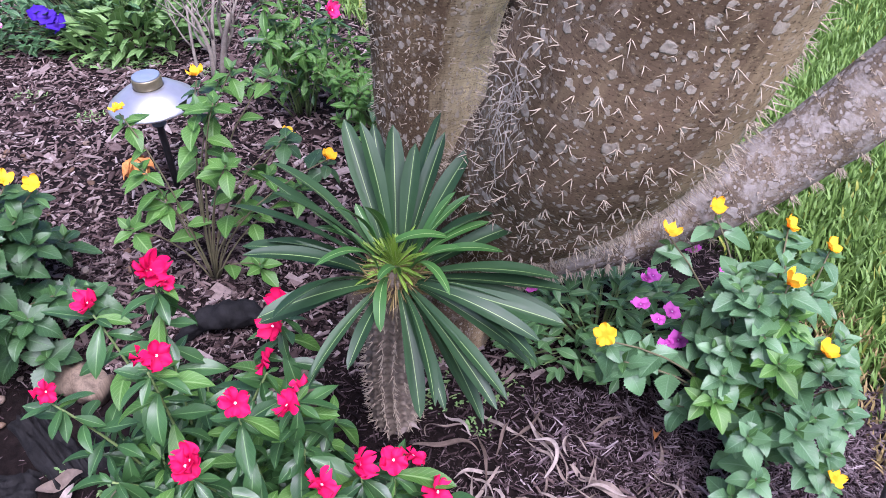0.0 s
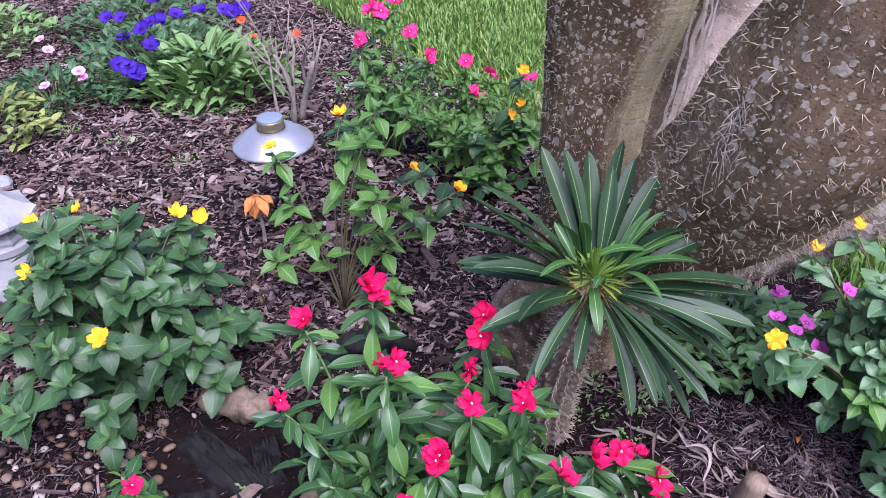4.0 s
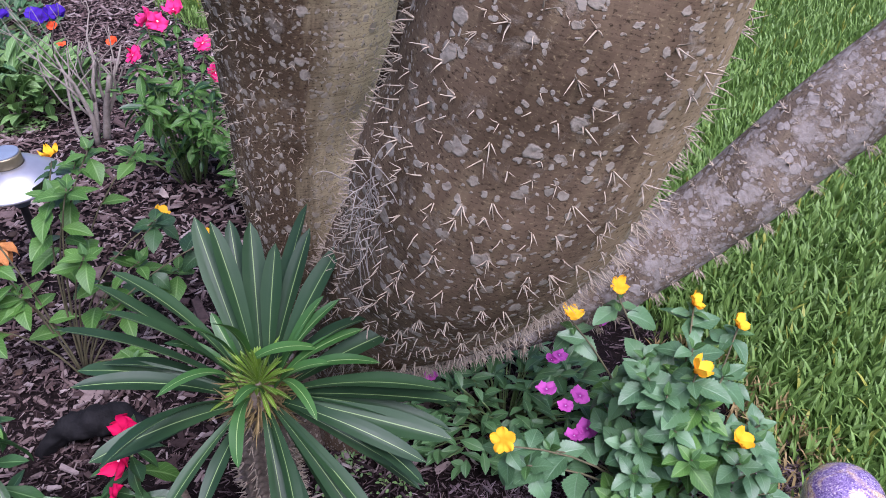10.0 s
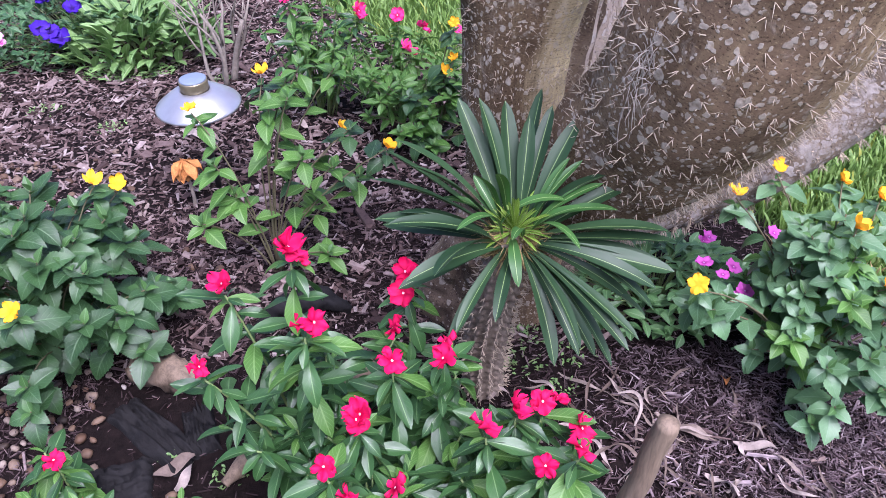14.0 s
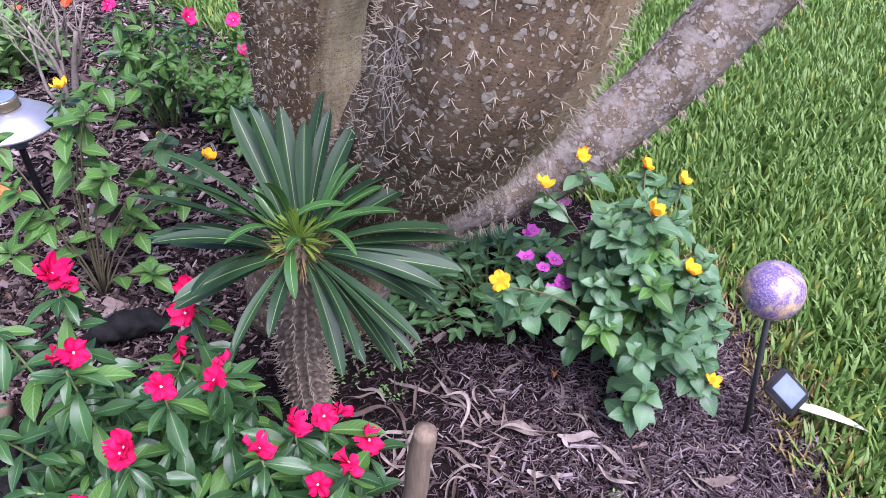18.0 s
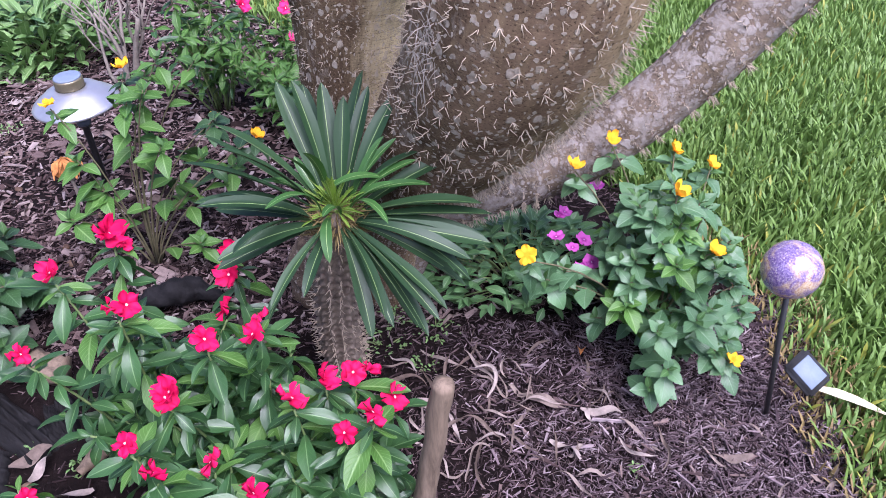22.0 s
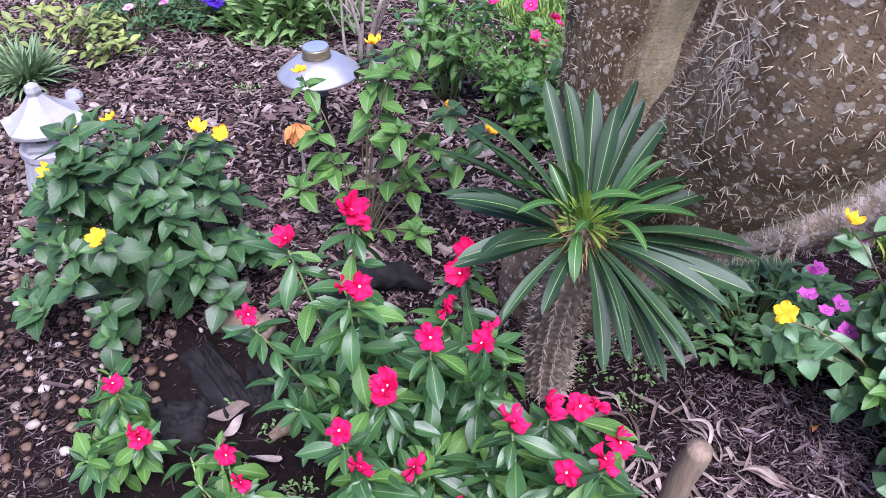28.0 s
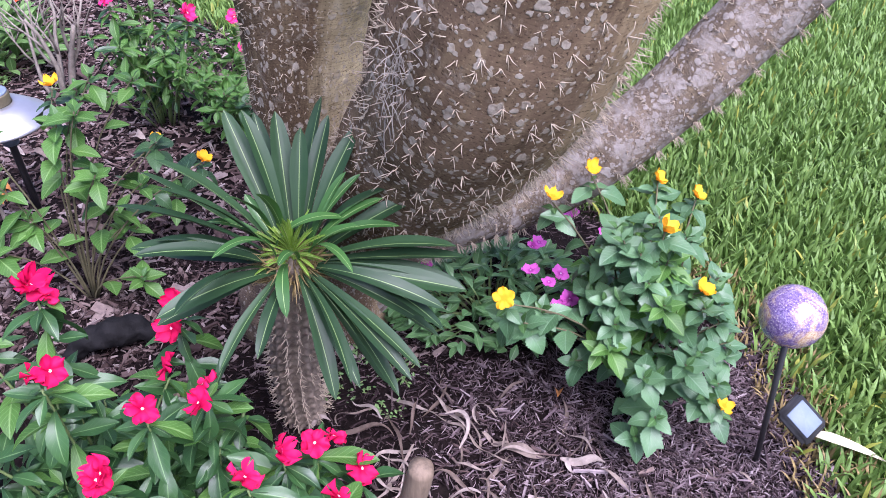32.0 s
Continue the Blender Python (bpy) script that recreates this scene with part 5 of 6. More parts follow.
def in_pebbles(x, y):
    """Pebble strip round the lantern and along the bush."""
    return x < -0.76 - 0.22 * max(0, 0.95 - y) - 0.55 * max(0, y - 0.95) + 0.05 * math.sin(y * 11) and y < 1.75


chip_field("bark_mulch", 50000, (-1.1, 0.85, 0.2, 1.5), 0.0090, M["chip"], "dark shredded bark mulch", 71, lambda x, y, r: in_bed(x, y) and (r.random() < 0.14 or not (-0.79 < x < -0.40 and 0.40 < y < 0.93)))
chip_field("bark_mulch", 9000, (-2.2, -0.6, 0.3, 1.8), 0.0125, M["chip"], "dark bark mulch between the pebbles", 75, lambda x, y, r: in_pebbles(x, y))
chip_field("bark_mulch", 7000, (-1.7, 0.85, -0.6, 0.25), 0.014, M["chip"], "dark shredded bark mulch at the front of the bed", 74, lambda x, y, r: in_bed(x, y))
chip_field("bark_mulch", 58000, (-2.6, 0.3, 0.98, 3.6), 0.0135, M["chip_pale"], "coarse faded bark chips on the open bed", 72, lambda x, y, r: in_bed(x, y) and r.random() < (0.75 if x > -0.4 else 1.0), steep=0.28, broad=(0.16, 0.62))

chip_field("bark_mulch", 30000, (-0.05, 0.85, 0.22, 0.95), 0.0100, M["chip_violet"], "faded purple-grey bark mulch beside the lawn", 73, lambda x, y, r: in_bed(x, y) and r.random() < (x - 0.05) * 1.8, lift=0.016)


# ---- pebbles ----
def pebble_mesh(seed):
    rnd = random.Random(seed)
    n, m = 9, 5
    verts, faces = [(0, 0, -1)], []
    sq = rnd.uniform(0.38, 0.62)
    for j in range(1, m):
        ph = math.pi * j / m
        for k in range(n):
            t = 2 * math.pi * k / n
            p = Vector((math.cos(t) * math.sin(ph), math.sin(t) * math.sin(ph) * (0.62 + 0.09 * (seed % 4)), -math.cos(ph) * sq))
            verts.append(tuple(p * (1 + 0.34 * noise.noise(p * 1.5 + Vector((seed * 3.1, 0, 0))))))
    verts[0] = (0, 0, -sq)
    verts.append((0, 0, sq))
    top = len(verts) - 1
    for k in range(n):
        faces.append((0, 1 + (k + 1) % n, 1 + k))
        faces.append((top, 1 + (m - 2) * n + k, 1 + (m - 2) * n + (k + 1) % n))
        for j in range(m - 2):
            a = 1 + j * n
            faces.append((a + k, a + (k + 1) % n, a + n + (k + 1) % n, a + n + k))
    ob = mesh_obj("pebble", verts, faces, M["pebble"])
    me = ob.data
    bpy.data.objects.remove(ob)
    return me


def build_pebbles():
    rnd = random.Random(81)
    meshes = [pebble_mesh(k) for k in range(8)]
    bed = thing("pebble_strip", (-1.0, 0.9, 0), "strip of tan, white and brown river pebbles", "pebbles", kind="structure")
    placed, vs, fs = [], [], []
    o = tries = near = 0
    while tries < 26000 and len(placed) < 2200:
        tries += 1
        x, y = rnd.uniform(-2.2, -0.6), rnd.uniform(0.3, 1.8)
        stray = not in_pebbles(x, y)
        if stray and (rnd.random() > 0.035 or x > -0.3):
            continue
        r = rnd.uniform(0.006, 0.0135)
        if any((x - a) ** 2 + (y - b) ** 2 < (0.92 * (r + c)) ** 2 for a, b, c in placed[-2400:]):
            continue
        placed.append((x, y, r))
        z = gz_fast(x, y) + 0.005 + rnd.uniform(0, 0.007)
        m = Matrix.Translation((x, y, z)) @ pose(0, 0, 0, rnd.uniform(-20, 20), rnd.uniform(-20, 20), rnd.uniform(0, 360)) @ Matrix.Scale(r, 4)
        me = rnd.choice(meshes)
        if near < 300 and -1.25 < x and y < 1.15:
            near += 1
            link("pebble", me, bed, m=Matrix.Translation(-Vector(bed.location)) @ m)
        else:
            vs += [tuple(m @ v.co) for v in me.vertices]
            fs += [tuple(i + o for i in p.vertices) for p in me.polygons]
            o += len(me.vertices)
    tagged(mesh_obj("pebbles", vs, fs, M["pebble_far"], None), "loose river pebbles further round the bed", "pebbles", kind="stuff")


build_pebbles()


# ---- small plants of the bed ----
def leafy_clump(name, base, label, category, material, seed, count, reach, height, leaf, width=0.45, rise=(0, 70), steep=0.6, widest=0.5, serrate=0.0, droop=(0.2, 0.8), mound=True, stem_mat=None, group=""):
    """A low mound: many leaves on short stems, joined into one crown."""
    rnd = random.Random(seed)
    b = Vector(base)
    plant = thing(name, b, label, category, group)
    parts, twigs = [], []
    for k in range(count):
        a, r = rnd.uniform(0, 6.283), math.sqrt(rnd.uniform(0, 1))
        p = Vector((r * math.cos(a) * reach[0], r * math.sin(a) * reach[1], 0))
        p.z = height * (1 - 0.75 * r * r) * rnd.uniform(0.45, 1.05) if mound else 0.01
        e = radians(rnd.uniform(*rise))
        a2 = a + rnd.gauss(0, steep)
        d = Vector((math.cos(a2) * math.cos(e), math.sin(a2) * math.cos(e), math.sin(e)))
        data = leaf_data(leaf * rnd.uniform(0.65, 1.25), leaf * width * rnd.uniform(0.8, 1.1), rows=6, widest=widest, droop=rnd.uniform(*droop), serrate=serrate, teeth=5, tip_round=1.0, seed=k)
        parts.append(moved(data, Matrix.Translation(p) @ frame_along(d) @ pose(0, 0, 0, rnd.uniform(-25, 25), 0, 0)))
        if mound and k % 4 == 0:
            twigs.append(tube_data(curve_points(Vector((p.x * 0.3, p.y * 0.3, -0.01)), p * 0.6, p, 3), [0.0018, 0.0015, 0.0013, 0.001], 5))
    v, f, uv = join_data(parts)
    tagged(mesh_obj("foliage", v, f, material, plant, uvs=uv), kind="stuff")
    if twigs:
        v, f, uv = join_data(twigs)
        mesh_obj("twig_mass", v, f, stem_mat or M["stem_green"], plant, uvs=uv)["kind"] = "stuff"
    return plant, rnd


def dot_flowers(plant, rnd, meshes, spots, scale=1.0, tilt=0.6):
    """Flowers on a clump, at places in the garden."""
    for x, y, z in spots:
        p = Vector((x, y, z)) - Vector(plant.location)
        face = UP + VIEW * tilt + Vector((rnd.uniform(-.5, .5), rnd.uniform(-.4, .4), 0))
        flower_at(plant, meshes, p, face, rnd, scale * rnd.uniform(0.85, 1.15))


# purple periwinkle, spreading low under the tree
pv, pr = leafy_clump("purple_periwinkle", (0.265, 1.085, 0), "low spreading periwinkle with small purple flowers", "flower", M["mid_leaf"], 101, 420, (0.20, 0.13), 0.125, 0.040, 0.46, (-5, 50), 1.2)
dot_flowers(pv, pr, PURPLE, [(0.138, 1.032, 0.168), (0.344, 1.063, 0.168), (0.312, 0.991, 0.168), (0.360, 0.975, 0.168), (0.358, 0.912, 0.168), (0.467, 1.064, 0.168), (0.270, 1.151, 0.168), (0.417, 1.140, 0.168), (0.266, 1.146, 0.168), (0.330, 1.053, 0.168), (0.335, 0.957, 0.168), (0.337, 0.900, 0.168), (0.429, 1.136, 0.168)], 0.88, 0.25)

# petunias at the back
pet, pr = leafy_clump("petunia", (-1.36, 2.68, ground_z(-1.36, 2.68)), "mound of deep blue-violet petunias", "flower", M["dark_leaf"], 102, 620, (0.34, 0.30), 0.20, 0.045, 0.55, (-5, 65), 1.2)
dot_flowers(pet, pr, BLUE, [(-1.364, 2.45, 0.046), (-1.33, 2.43, 0.03), (-1.30, 2.52, 0.097), (-1.42, 2.60, 0.10), (-1.36, 2.62, 0.12), (-1.34, 2.66, 0.13), (-1.32, 2.70, 0.12), (-1.27, 2.74, 0.13), (-1.20, 2.80, 0.12), (-1.12, 2.84, 0.11), (-1.05, 2.86, 0.10), (-1.08, 2.80, 0.11), (-1.40, 2.47, 0.05), (-1.50, 2.80, 0.10), (-1.58, 2.86, 0.08), (-1.40, 2.90, 0.13)], 0.95, 0.8)

# broad light green clump beside the petunias
hos, pr = leafy_clump("leafy_clump", (-1.12, 2.55, ground_z(-1.12, 2.55)), "light green clump of long soft leaves", "plant", M["light_leaf"], 103, 310, (0.24, 0.20), 0.15, 0.098, 0.36, (10, 75), 0.5, droop=(0.2, 0.9))
dot_flowers(hos, pr, ORANGE, [(-0.98, 2.66, 0.07), (-0.83, 2.70, 0.06), (-1.05, 2.80, 0.08)])
mat_, pr = leafy_clump("ground_cover", (-1.12, 2.36, ground_z(-1.12, 2.36)), "fine low green ground cover on mulch", "plant", M["light_leaf"], 104, 300, (0.16, 0.06), 0.04, 0.018, 0.5, (0, 60), 1.5)

# pink periwinkle
pk, pr = leafy_clump("pink_periwinkle", (-1.66, 2.45, ground_z(-1.66, 2.45)), "pale pink periwinkle with dark leaves", "flower", M["dark_leaf"], 105, 200, (0.19, 0.17), 0.13, 0.05, 0.42, (0, 60), 1.0)
dot_flowers(pk, pr, PINK, [(-1.624, 2.36, 0.03), (-1.505, 2.38, 0.07), (-1.66, 2.52, 0.09), (-1.49, 2.37, 0.05), (-1.72, 2.6, 0.10)])

# yellow-green mixed shrublet
mx, pr = leafy_clump("mottled_shrub", (-1.80, 2.20, ground_z(-1.80, 2.20)), "sparse shrub with yellow-green mottled leaves", "shrub", M["mixed_leaf"], 106, 150, (0.24, 0.15), 0.16, 0.05, 0.5, (-10, 60), 1.2, stem_mat=M["stem_brown"])
mx2, pr = leafy_clump("mottled_shrub", (-1.60, 2.13, ground_z(-1.60, 2.13)), "sparse shrub with yellow-green mottled leaves", "shrub", M["mixed_leaf"], 107, 40, (0.07, 0.07), 0.10, 0.045, 0.5, (-10, 60), 1.2, stem_mat=M["stem_brown"])

# grey-green spiky rosette
leafy_clump("spiky_rosette", (-1.72, 1.88, ground_z(-1.72, 1.88)), "grey-green rosette of narrow pointed leaves", "plant", M["grey_leaf"], 108, 260, (0.035, 0.035), 0.06, 0.125, 0.085, (5, 80), 0.3, widest=0.35, droop=(0.1, 0.6))

# far greenery at the back of the bed
leafy_clump("low_shrub", (-2.25, 3.05, ground_z(-2.25, 3.05)), "low green shrub at the back of the bed", "shrub", M["light_leaf"], 109, 380, (0.35, 0.25), 0.16, 0.05, 0.5, (0, 65), 1.2)
leafy_clump("low_shrub", (-1.55, 3.15, ground_z(-1.55, 3.15)), "low green shrub at the back of the bed", "shrub", M["dark_leaf"], 110, 420, (0.35, 0.25), 0.18, 0.05, 0.5, (0, 65), 1.2)

# small weeds and seedlings
for k, (x, y, r) in enumerate(((-0.02, 0.93, 0.05), (0.08, 0.95, 0.045), (0.05, 0.87, 0.03), (0.0, 1.0, 0.04), (-1.30, 2.10, 0.06), (-1.05, 1.95, 0.05), (-0.52, 0.72, 0.03), (-0.62, 0.76, 0.025), (-1.5, 2.2, 0.05), (-0.80, 2.28, 0.03), (-0.45, 0.62, 0.03), (0.36, 0.60, 0.014), (-1.62, 2.32, 0.04))):
    leafy_clump("weed_seedling", (x, y, ground_z(x, y)), "tiny green weed seedlings in mulch", "weed", M["light_leaf"], 120 + k, int(900 * r), (r, r * 0.8), 0.014, 0.010, 0.5, (0, 60), 1.5, group="weed seedlings")


# ---- bare shrub ----
def build_bare_shrub():
    b = Vector((-0.79, 2.26, ground_z(-0.79, 2.26)))
    sh = thing("bare_shrub", b, "bare grey branching shrub in mulch", "shrub")
    rnd = random.Random(131)

    def grow(p, d, r, ln, depth, parent):
        pts, rad = [p], [r]
        q, dd = p.copy(), d.copy()
        for i in range(5):
            dd = (dd + Vector((rnd.uniform(-1, 1), rnd.uniform(-1, 1), rnd.uniform(-0.2, 0.5))) * 0.30).normalized()
            q = q + dd * ln / 5
            pts.append(q.copy())
            rad.append(r * (1 - 0.11 * (i + 1)))
        v, f, uv = tube_data(pts, rad, 7)
        mesh_obj("branch", v, f, M["twig_grey"], sh, uvs=uv)
        if depth:
            for k in range(3):
                j = rnd.randint(2, 5)
                a = rnd.uniform(0, 6.283)
                nd = (dd + Vector((math.cos(a), math.sin(a), 0.3)) * 0.65).normalized()
                grow(pts[j].copy(), nd, rad[j] * 0.66, ln * 0.7, depth - 1, sh)

    for k in range(4):
        a = k * 1.57 + 0.4
        grow(Vector((math.cos(a) * 0.025, math.sin(a) * 0.025, -0.02)), Vector((math.cos(a) * 0.16, math.sin(a) * 0.12, 1)).normalized(), (0.0125, 0.008, 0.0065, 0.009)[k], rnd.uniform(0.22, 0.30), 2, sh)


build_bare_shrub()


# ---- withered flower head ----
def build_withered():
    w = thing("withered_flower", (-0.728, 1.50, ground_z(-0.728, 1.50)), "withered orange flower head on a dry stalk", "flower")
    v, f, uv = tube_data(curve_points((0, 0, -0.01), (0.012, -0.004, 0.03), (0, 0, 0.105), 5), [0.006, 0.005, 0.0045, 0.004, 0.004, 0.0035], 8)
    mesh_obj("stalk", v, f, M["twig_grey"], w, uvs=uv)
    rnd = random.Random(141)
    for k in range(22):
        a = k * 2.399
        e = radians(rnd.uniform(-72, -40) if k < 17 else rnd.uniform(-50, -15))
        d = Vector((math.cos(a) * math.cos(e), math.sin(a) * math.cos(e), math.sin(e)))
        me = leaf_mesh("petal", M["dry_flower"], length=rnd.uniform(0.048, 0.062), width=0.026, rows=5, widest=0.5, droop=0.5, fold=0.3, wave=0.15, seed=k)
        link("petal", me, w, m=Matrix.Translation((0, 0, 0.13)) @ frame_along(d))


build_withered()


# ---- air plant caught in the fork ----
def build_air_plant():
    at = Vector((0.086, 0.766, 0.672))
    ap = thing("air_plant", at, "grey wispy tuft of moss caught on the spiny stem", "moss")
    rnd = random.Random(161)
    parts = []
    for k in range(85):
        s = Vector((rnd.gauss(0, 0.013), rnd.gauss(0, 0.006), rnd.gauss(0, 0.022)))
        d = Vector((rnd.gauss(0, 0.6), rnd.uniform(-0.6, 0.1), rnd.gauss(0.1, 0.8))).normalized() * rnd.uniform(0.012, 0.04)
        parts.append(tube_data(curve_points(s, s + d * 0.6 + Vector((0, -0.006, 0.01)), s + d + Vector((0, 0, -0.012)), 4), [0.0006, 0.0005, 0.0004, 0.0003, 0.0002], 4, False))
    for k in range(12):
        z = rnd.uniform(-0.13, 0.05)
        s = Vector((-0.008 + 0.10 * z + rnd.gauss(0, 0.005), 0.012 - 0.25 * z + rnd.gauss(0, 0.006), z))
        d = Vector((rnd.gauss(0, 0.25), -0.15, -1)).normalized() * rnd.uniform(0.03, 0.09)
        parts.append(tube_data(curve_points(s, s + d * 0.5 + Vector((rnd.gauss(0, .008), -.008, 0)), s + d, 4), [0.0008, 0.0008, 0.0007, 0.0006, 0.0003], 4, False))
    v, f, uv = join_data(parts)
    tagged(mesh_obj("tuft", v, f, M["moss"], ap, uvs=uv), kind="stuff")


build_air_plant()


# ---- logs, roots and rock ----
def rough_log(name, pts, radii, material, label, category, seed, sides=18, rough=0.12):
    b = Vector((pts[0][0], pts[0][1], 0))
    lg = thing(name, b, label, category)
    line = []
    n = len(pts) - 1
    rr = []
    for i in range(n):
        for k in range(8):
            t = k / 8
            line.append(Vector(pts[i]).lerp(Vector(pts[i + 1]), t) - b)
            rr.append(radii[i] * (1 - t) + radii[i + 1] * t)
    line.append(Vector(pts[-1]) - b)
    rr.append(radii[-1])
    v, f, uv = tube_data(line, rr, sides)
    c = [line[min(i // sides, len(line) - 1)] for i in range(len(v))]
    out = []
    for p, q in zip(v, c):
        p = Vector(p)
        k = 1 + rough * noise.noise(p * 34 + Vector((seed, 0, 0))) + rough * 0.8 * noise.noise(p * 90)
        out.append(tuple(q + (p - q) * k))
    mesh_obj("wood", out, f, material, lg, uvs=uv)
    return lg


rough_log("fallen_log", [(-0.73, 0.955, 0.018), (-0.66, 0.935, 0.024), (-0.60, 0.915, 0.022)], [0.022, 0.032, 0.026], M["driftwood"], "short weathered log lying in mulch", "log", 3, rough=0.4)
rough_log("fallen_log", [(-0.36, 0.86, 0.015), (-0.30, 0.89, 0.028), (-0.24, 0.93, 0.03)], [0.026, 0.034, 0.03], M["driftwood"], "weathered grey log end under the periwinkles", "log", 4, rough=0.4)
rough_log("dark_root", [(-0.52, 1.055, 0.0), (-0.475, 1.075, 0.035), (-0.43, 1.085, 0.045), (-0.385, 1.10, 0.03), (-0.34, 1.10, 0.0)], [0.010, 0.020, 0.024, 0.021, 0.010], M["dark_wood"], "thick dark root bending out of mulch", "root", 5, sides=26, rough=0.4)


def charred_slab(at, ln, w, th, turn, seed, label):
    """A flat charred slab, split along the grain into ridges."""
    nx, ny = 34, 18
    verts, faces = [], []
    for i in range(nx + 1):
        for j in range(ny + 1):
            u, v2 = i / nx * 2 - 1, j / ny * 2 - 1
            edge = max(0.0, 1 - max(abs(u) ** 3, abs(v2) ** 2.4))
            q = Vector((u * 3 + seed, v2 * 1.5, 0))
            ridge = abs(noise.noise(Vector((u * 0.9 + seed, v2 * 6, 2)))) * 0.85 + abs(noise.noise(Vector((u * 4, v2 * 4, seed)))) * 0.12
            wob = 1 + 0.18 * noise.noise(Vector((u * 2, seed, 0)))
            verts.append((u * ln / 2 + 0.006 * noise.noise(q * 3), v2 * w / 2 * wob, -0.004 + th * 1.5 * edge ** 0.45 * (0.35 + 2.2 * ridge)))
    for i in range(nx):
        for j in range(ny):
            p = i * (ny + 1) + j
            faces.append((p, p + ny + 1, p + ny + 2, p + 1))
    ob = mesh_obj("charred_wood", verts, faces, M["dark_wood"], smooth=True)
    ob.matrix_basis = pose(at[0], at[1], gz_fast(*at) + 0.006, 0, 0, turn)
    return tagged(ob, label, "wood", "charred wood in the soil")


charred_slab((-0.665, 0.815), 0.20, 0.065, 0.020, -42, 1.3, "long flat charred piece of wood in soil")
charred_slab((-0.585, 0.815), 0.10, 0.055, 0.022, -70, 4.1, "short charred piece of wood in soil")
charred_slab((-0.70, 0.715), 0.11, 0.085, 0.016, 10, 7.7, "flat grey-black slab in soil")
charred_slab((-0.52, 0.55), 0.12, 0.07, 0.014, 80, 9.2, "flat grey-black slab in soil")
rough_log("bark_slab", [(-0.525, 0.70, 0.010), (-0.485, 0.745, 0.022), (-0.44, 0.79, 0.024)], [0.008, 0.018, 0.014], M["driftwood"], "pale slab of bark leaning in soil", "bark", 10)


def build_rock():
    rk = thing("white_rock", (-1.53, 1.81, ground_z(-1.53, 1.81)), "small white rock on mulch", "rock")
    bm = bmesh.new()
    bmesh.ops.create_icosphere(bm, subdivisions=2, radius=0.026)
    for v in bm.verts:
        v.co = v.co * (1 + 0.6 * noise.noise(v.co * 26)) * 1.0
        v.co.z = v.co.z * 0.8 + 0.016
    part("stone", bm, M["white_rock"], rk, smooth=False)


build_rock()


# ---- dry leaf litter ----
def litter(kind, at, ln, w, turn, curl, seed, lift=0.008, label="curled dry grey-brown leaf on mulch"):
    """A dry curled strip lying on the mulch."""
    rnd = random.Random(seed)
    n = 12
    verts, faces, uvs = [], [], []
    a, x, y = 0.0, 0.0, 0.0
    pts = []
    for i in range(n + 1):
        pts.append((x, y, a))
        a += curl / n + rnd.gauss(0, abs(curl) / n * 0.8 + 0.05)
        x += math.cos(a) * ln / n
        y += math.sin(a) * ln / n
    for i, (x, y, a) in enumerate(pts):
        u = i / n
        ww = w * (math.sin(math.pi * (0.06 + 0.88 * u)) ** 0.7) * 0.5
        h = lift + 0.006 * math.sin(u * 7 + seed) + 0.003
        roll = 0.9 * math.sin(u * 4 + seed * 1.7)
        for c in (-1, 0, 1):
            oy = c * ww * math.cos(roll)
            oz = c * ww * math.sin(roll) + abs(c) * ww * 0.5
            verts.append((x - math.sin(a) * oy, y + math.cos(a) * oy, max(h + oz, 0.002)))
            uvs.append((u, c * 0.5 + 0.5))
    for i in range(n):
        for j in (0, 1):
            p = i * 3 + j
            faces.append((p, p + 3, p + 4, p + 1))
    ob = mesh_obj(kind, verts, faces, M["litter"], uvs=uvs)
    ob.matrix_basis = pose(at[0], at[1], gz_fast(at[0], at[1]) + 0.004, 0, 0, turn)
    return tagged(ob, label, "dry leaf", "dry leaves on the mulch")


rnd = random.Random(151)
for k in range(46):
    x, y = rnd.gauss(0.12, 0.10), rnd.gauss(0.80, 0.10)
    if k >= 26:
        x, y = rnd.uniform(0.0, 0.68), rnd.uniform(0.42, 0.78)
    litter("dry_leaf", (x, y), rnd.uniform(0.04, 0.12), rnd.uniform(0.004, 0.009), rnd.uniform(0, 360), rnd.uniform(-2.8, 2.8), k)
for k, (x, y, ln, w, t) in enumerate(((0.22, 0.76, 0.08, 0.018, -50), (0.37, 0.70, 0.07, 0.014, 150), (0.47, 0.60, 0.08, 0.016, -10), (-0.64, 0.72, 0.07, 0.022, 10), (-0.60, 0.69, 0.06, 0.018, 60), (-0.58, 0.66, 0.09, 0.02, -10), (-0.55, 0.58, 0.07, 0.014, 70), (0.28, 0.62, 0.06, 0.015, 120))):
    litter("dry_leaf", (x, y), ln, w, t, 0.6, 200 + k, 0.012, "broad dry brown leaf on mulch")
for k in range(30):
    x, y = rnd.uniform(-1.8, -0.3), rnd.uniform(1.35, 2.5)
    litter("dry_leaf", (x, y), rnd.uniform(0.04, 0.08), rnd.uniform(0.012, 0.022), rnd.uniform(0, 360), rnd.uniform(-0.8, 0.8), 300 + k, 0.012, "broad dry brown leaf on bark chips")
# long pale leaf on the grass
lv, lf, luv = leaf_data(0.15, 0.020, rows=10, widest=0.4, droop=0.3, fold=0.3, seed=2)
pale = mesh_obj("fallen_leaf", lv, lf, M["cream_leaf"], uvs=luv)
pale.matrix_basis = pose(0.665, 0.695, 0.045, 0, 0, -28)
tagged(pale, "long pale dry leaf lying on the grass", "dry leaf")
# fallen flower
petal = flower_at(ground, RED, (0.13, 0.50, 0.02), (0.3, -0.4, 1), rnd, 0.7)
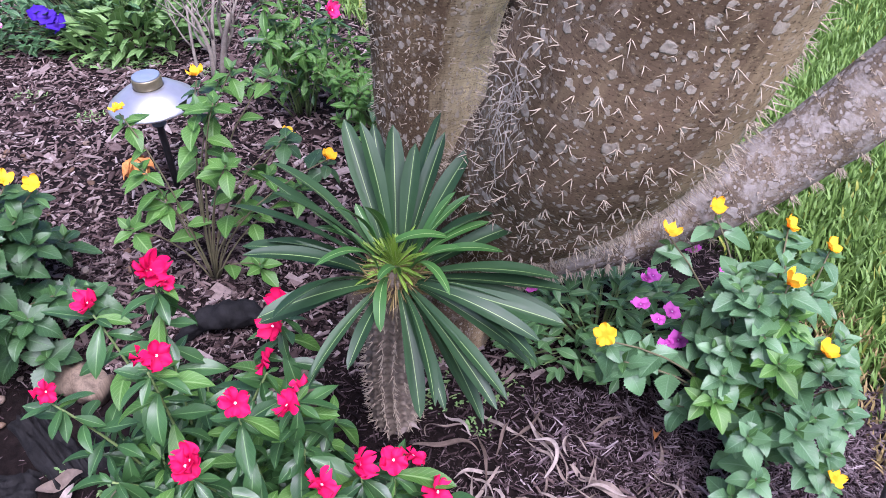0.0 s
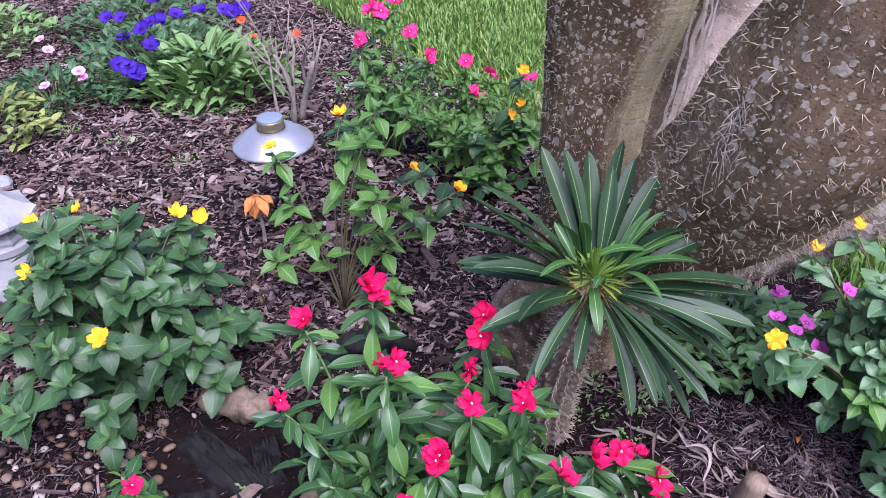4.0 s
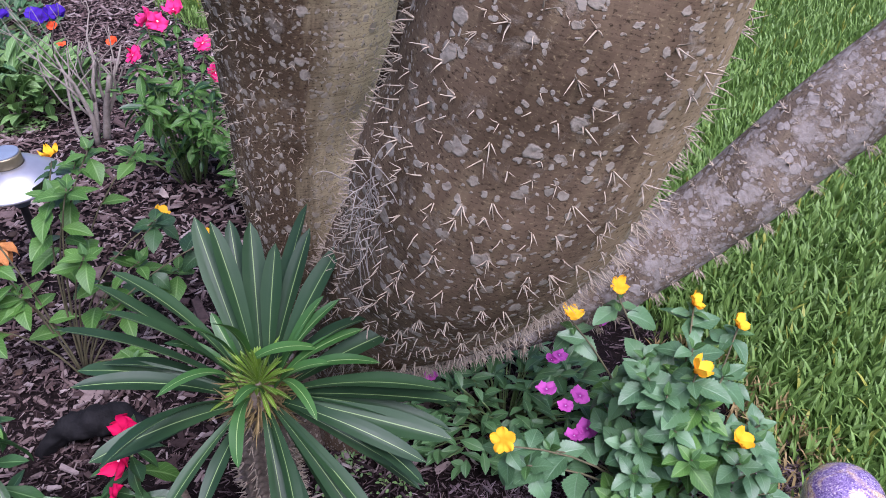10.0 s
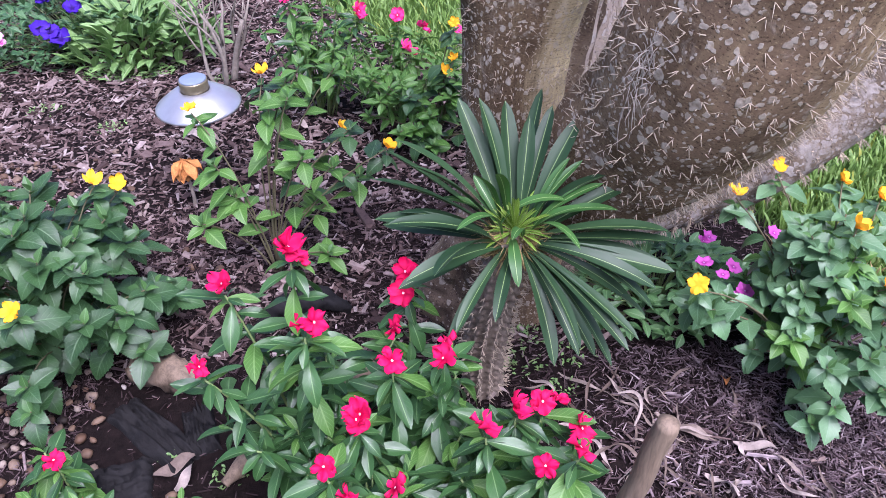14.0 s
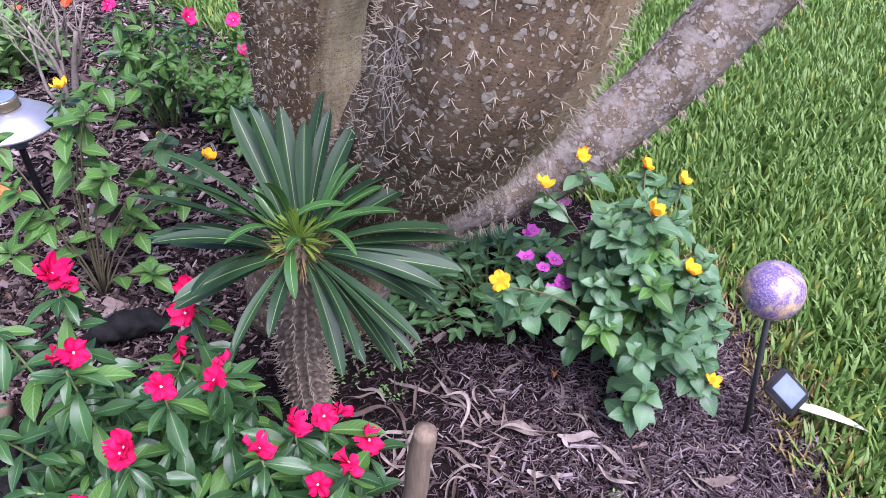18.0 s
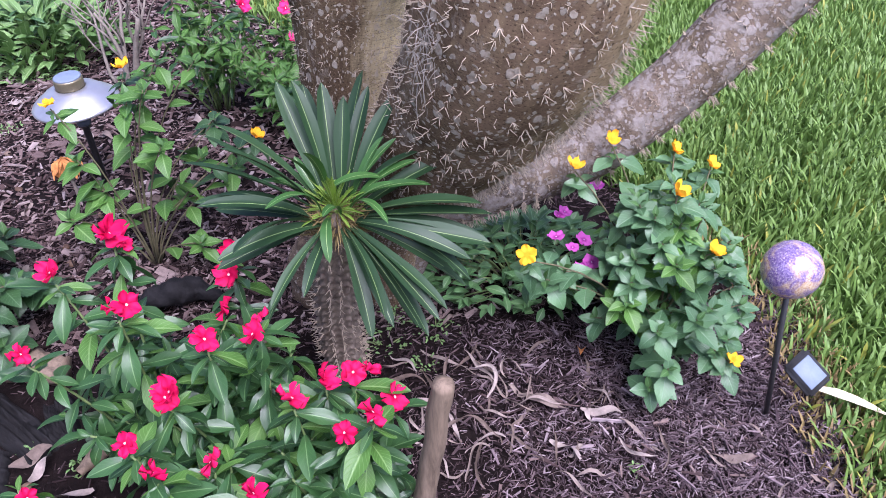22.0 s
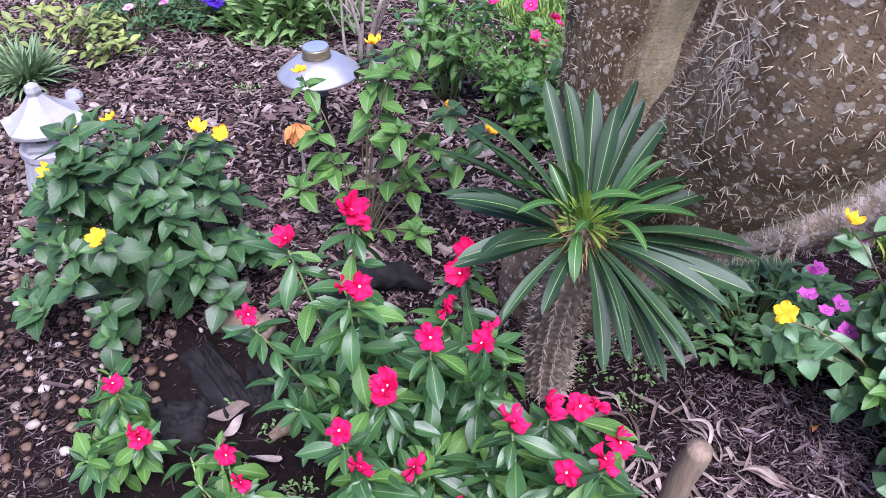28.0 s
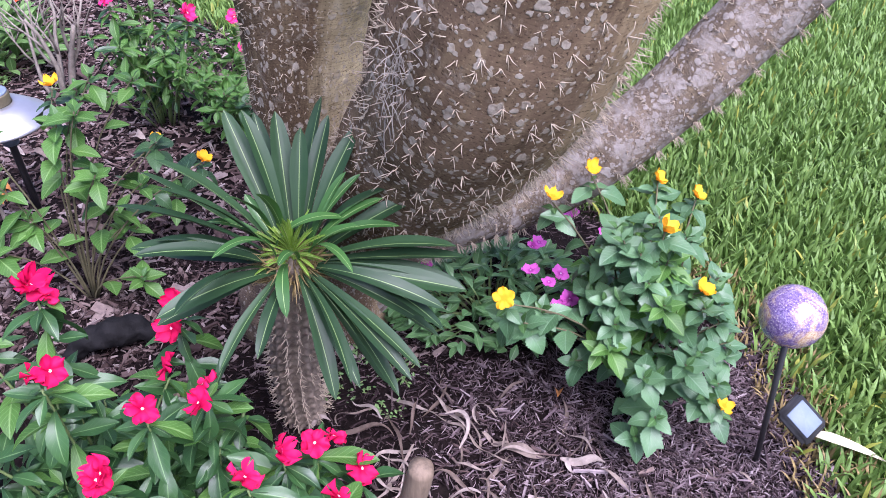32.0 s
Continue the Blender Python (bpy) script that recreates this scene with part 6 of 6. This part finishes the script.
petal.parent = None
petal.name = "fallen_flower"
tagged(petal, "fallen red periwinkle flower on mulch", "flower")

# nearest chips of the mulch, piece by piece
CHIPS = []
for k in range(8):
    cv, cf = chip_data(1.0, rnd.uniform(0.1, 0.28), rnd.uniform(0.05, 0.1), rnd.uniform(-0.2, 0.5), rnd)
    ob = mesh_obj("mulch_chip", cv, cf, M["chip_one"], smooth=False)
    CHIPS.append(ob.data)
    bpy.data.objects.remove(ob)
for k in range(290):
    x, y = rnd.uniform(0.0, 0.70), rnd.uniform(0.35, 0.85)
    link("mulch_chip", rnd.choice(CHIPS), ground, m=pose(x, y, gz_fast(x, y) + rnd.uniform(0.006, 0.016), rnd.uniform(-15, 15), rnd.uniform(-18, 18), rnd.uniform(0, 360)) @ Matrix.Scale(rnd.uniform(0.012, 0.032), 4))


# ---- long curled dry leaves ----
def curled_leaf(x, y, turn, ln, bend, seed):
    """A dry strap leaf rolled up along its length, lying on the mulch."""
    rnd = random.Random(seed)
    n = 16
    z0 = gz_fast(x, y) + 0.014
    verts, faces, uvs = [], [], []
    px = py = 0.0
    a = 0.0
    for i in range(n + 1):
        u = i / n
        w = ln * 0.052 * (0.25 + math.sin(math.pi * min(1, u * 0.94 + 0.04))) * 0.6
        z = 0.010 * math.sin(u * 5.0 + seed) * math.sin(math.pi * u) + 0.008
        tw = 0.9 * math.sin(u * 4.2 + seed * 1.7)
        for j in range(4):
            c = j / 3 * 2 - 1
            lift = (c * c) * w * 0.9
            verts.append((px - math.sin(a) * c * w * math.cos(tw), py + math.cos(a) * c * w * math.cos(tw), z + c * w * math.sin(tw) + lift))
            uvs.append((u, j / 3))
        a += bend / n * (1 + 1.2 * math.sin(u * 6 + seed))
        px += math.cos(a) * ln / n
        py += math.sin(a) * ln / n
    for i in range(n):
        for j in range(3):
            p = i * 4 + j
            faces.append((p, p + 1, p + 5, p + 4))
    ob = mesh_obj("dry_leaf", verts, faces, M["litter"], uvs=uvs)
    ob.matrix_basis = pose(x, y, z0, 0, 0, turn)
    tagged(ob, "long curled pale dry leaf on dark mulch", "leaf", "curled dry leaves")


rnd = random.Random(271)
for k, (x, y, turn, ln, bend) in enumerate(((0.05, 0.80, 100, .12, 1.8), (0.10, 0.84, 20, .09, -2.2), (0.02, 0.86, 160, .08, 2.4), (0.15, 0.76, 60, .10, 2.0), (0.19, 0.80, 110, .08, -2.8), (0.08, 0.71, 35, .10, -1.4), (0.14, 0.66, 140, .09, 2.2), (0.22, 0.62, 80, .08, 1.6), (0.12, 0.56, 10, .09, -2.0), (0.28, 0.55, 120, .08, 1.2), (0.20, 0.47, 55, .10, 1.9), (0.33, 0.48, 150, .07, -2.4), (0.40, 0.58, 30, .09, 1.1), (0.46, 0.46, 95, .08, 2.1), (-0.63, 0.66, 25, .09, -1.5), (-0.56, 0.61, 130, .08, 2.0), (-0.60, 0.58, 70, .10, 1.3), (-0.47, 0.92, 110, .05, 1.0), (0.03, 0.74, 175, .07, 2.6), (0.17, 0.70, 5, .07, -2.6))):
    curled_leaf(x, y, turn, ln, bend, k + 1)
for k, (x, y, turn, ln) in enumerate(((0.125, 0.878, -60, 0.09), (0.076, 0.799, 80, 0.08), (0.170, 0.786, -70, 0.09), (0.185, 0.733, 20, 0.09), (0.215, 0.747, 60, 0.06), (0.139, 0.736, -50, 0.07), (0.320, 0.719, 10, 0.06), (0.396, 0.728, 5, 0.08), (0.350, 0.651, -70, 0.08), (0.343, 0.721, 60, 0.05), (0.444, 0.629, -30, 0.08), (0.094, 0.829, 0, 0.09), (0.057, 0.748, -50, 0.07), (0.312, 0.932, 50, 0.06), (0.315, 0.775, -40, 0.07))):
    curled_leaf(x, y, turn, ln, rnd.uniform(-2.4, 2.4), k + 40)


# ---- twig beside the bush ----
def build_twig():
    tw = thing("dry_twig", (-0.675, 0.961, 0.0), "thin pale twig sticking out of a leafy bush", "twig")
    v, f, uv = tube_data(curve_points((-0.11, 0.02, 0.11), (-0.05, 0.0, 0.118), (0.0, -0.01, 0.10), 8), [0.0022] * 9, 6)
    mesh_obj("stick", v, f, M["stem_green"], tw, uvs=uv)
    v, f, uv = tube_data(curve_points((0.0, 0.0, -0.01), (0.012, 0.01, 0.05), (-0.012, 0.02, 0.115), 6), [0.006, 0.006, 0.0055, 0.005, 0.005, 0.0045, 0.004], 8)
    mesh_obj("stub", v, f, M["root_bark"], tw, uvs=uv)


build_twig()


# brown leaf at the foot of the bush
bv, bf, buv = leaf_data(0.055, 0.018, rows=8, widest=0.45, droop=1.3, fold=0.5, wave=0.1, seed=6)
brown = mesh_obj("brown_leaf", bv, bf, M["dry_flower"], uvs=buv)
brown.matrix_basis = pose(0.331, 0.837, 0.016, 0, 8, 70)
tagged(brown, "curled orange-brown dead leaf on mulch", "dry leaf")
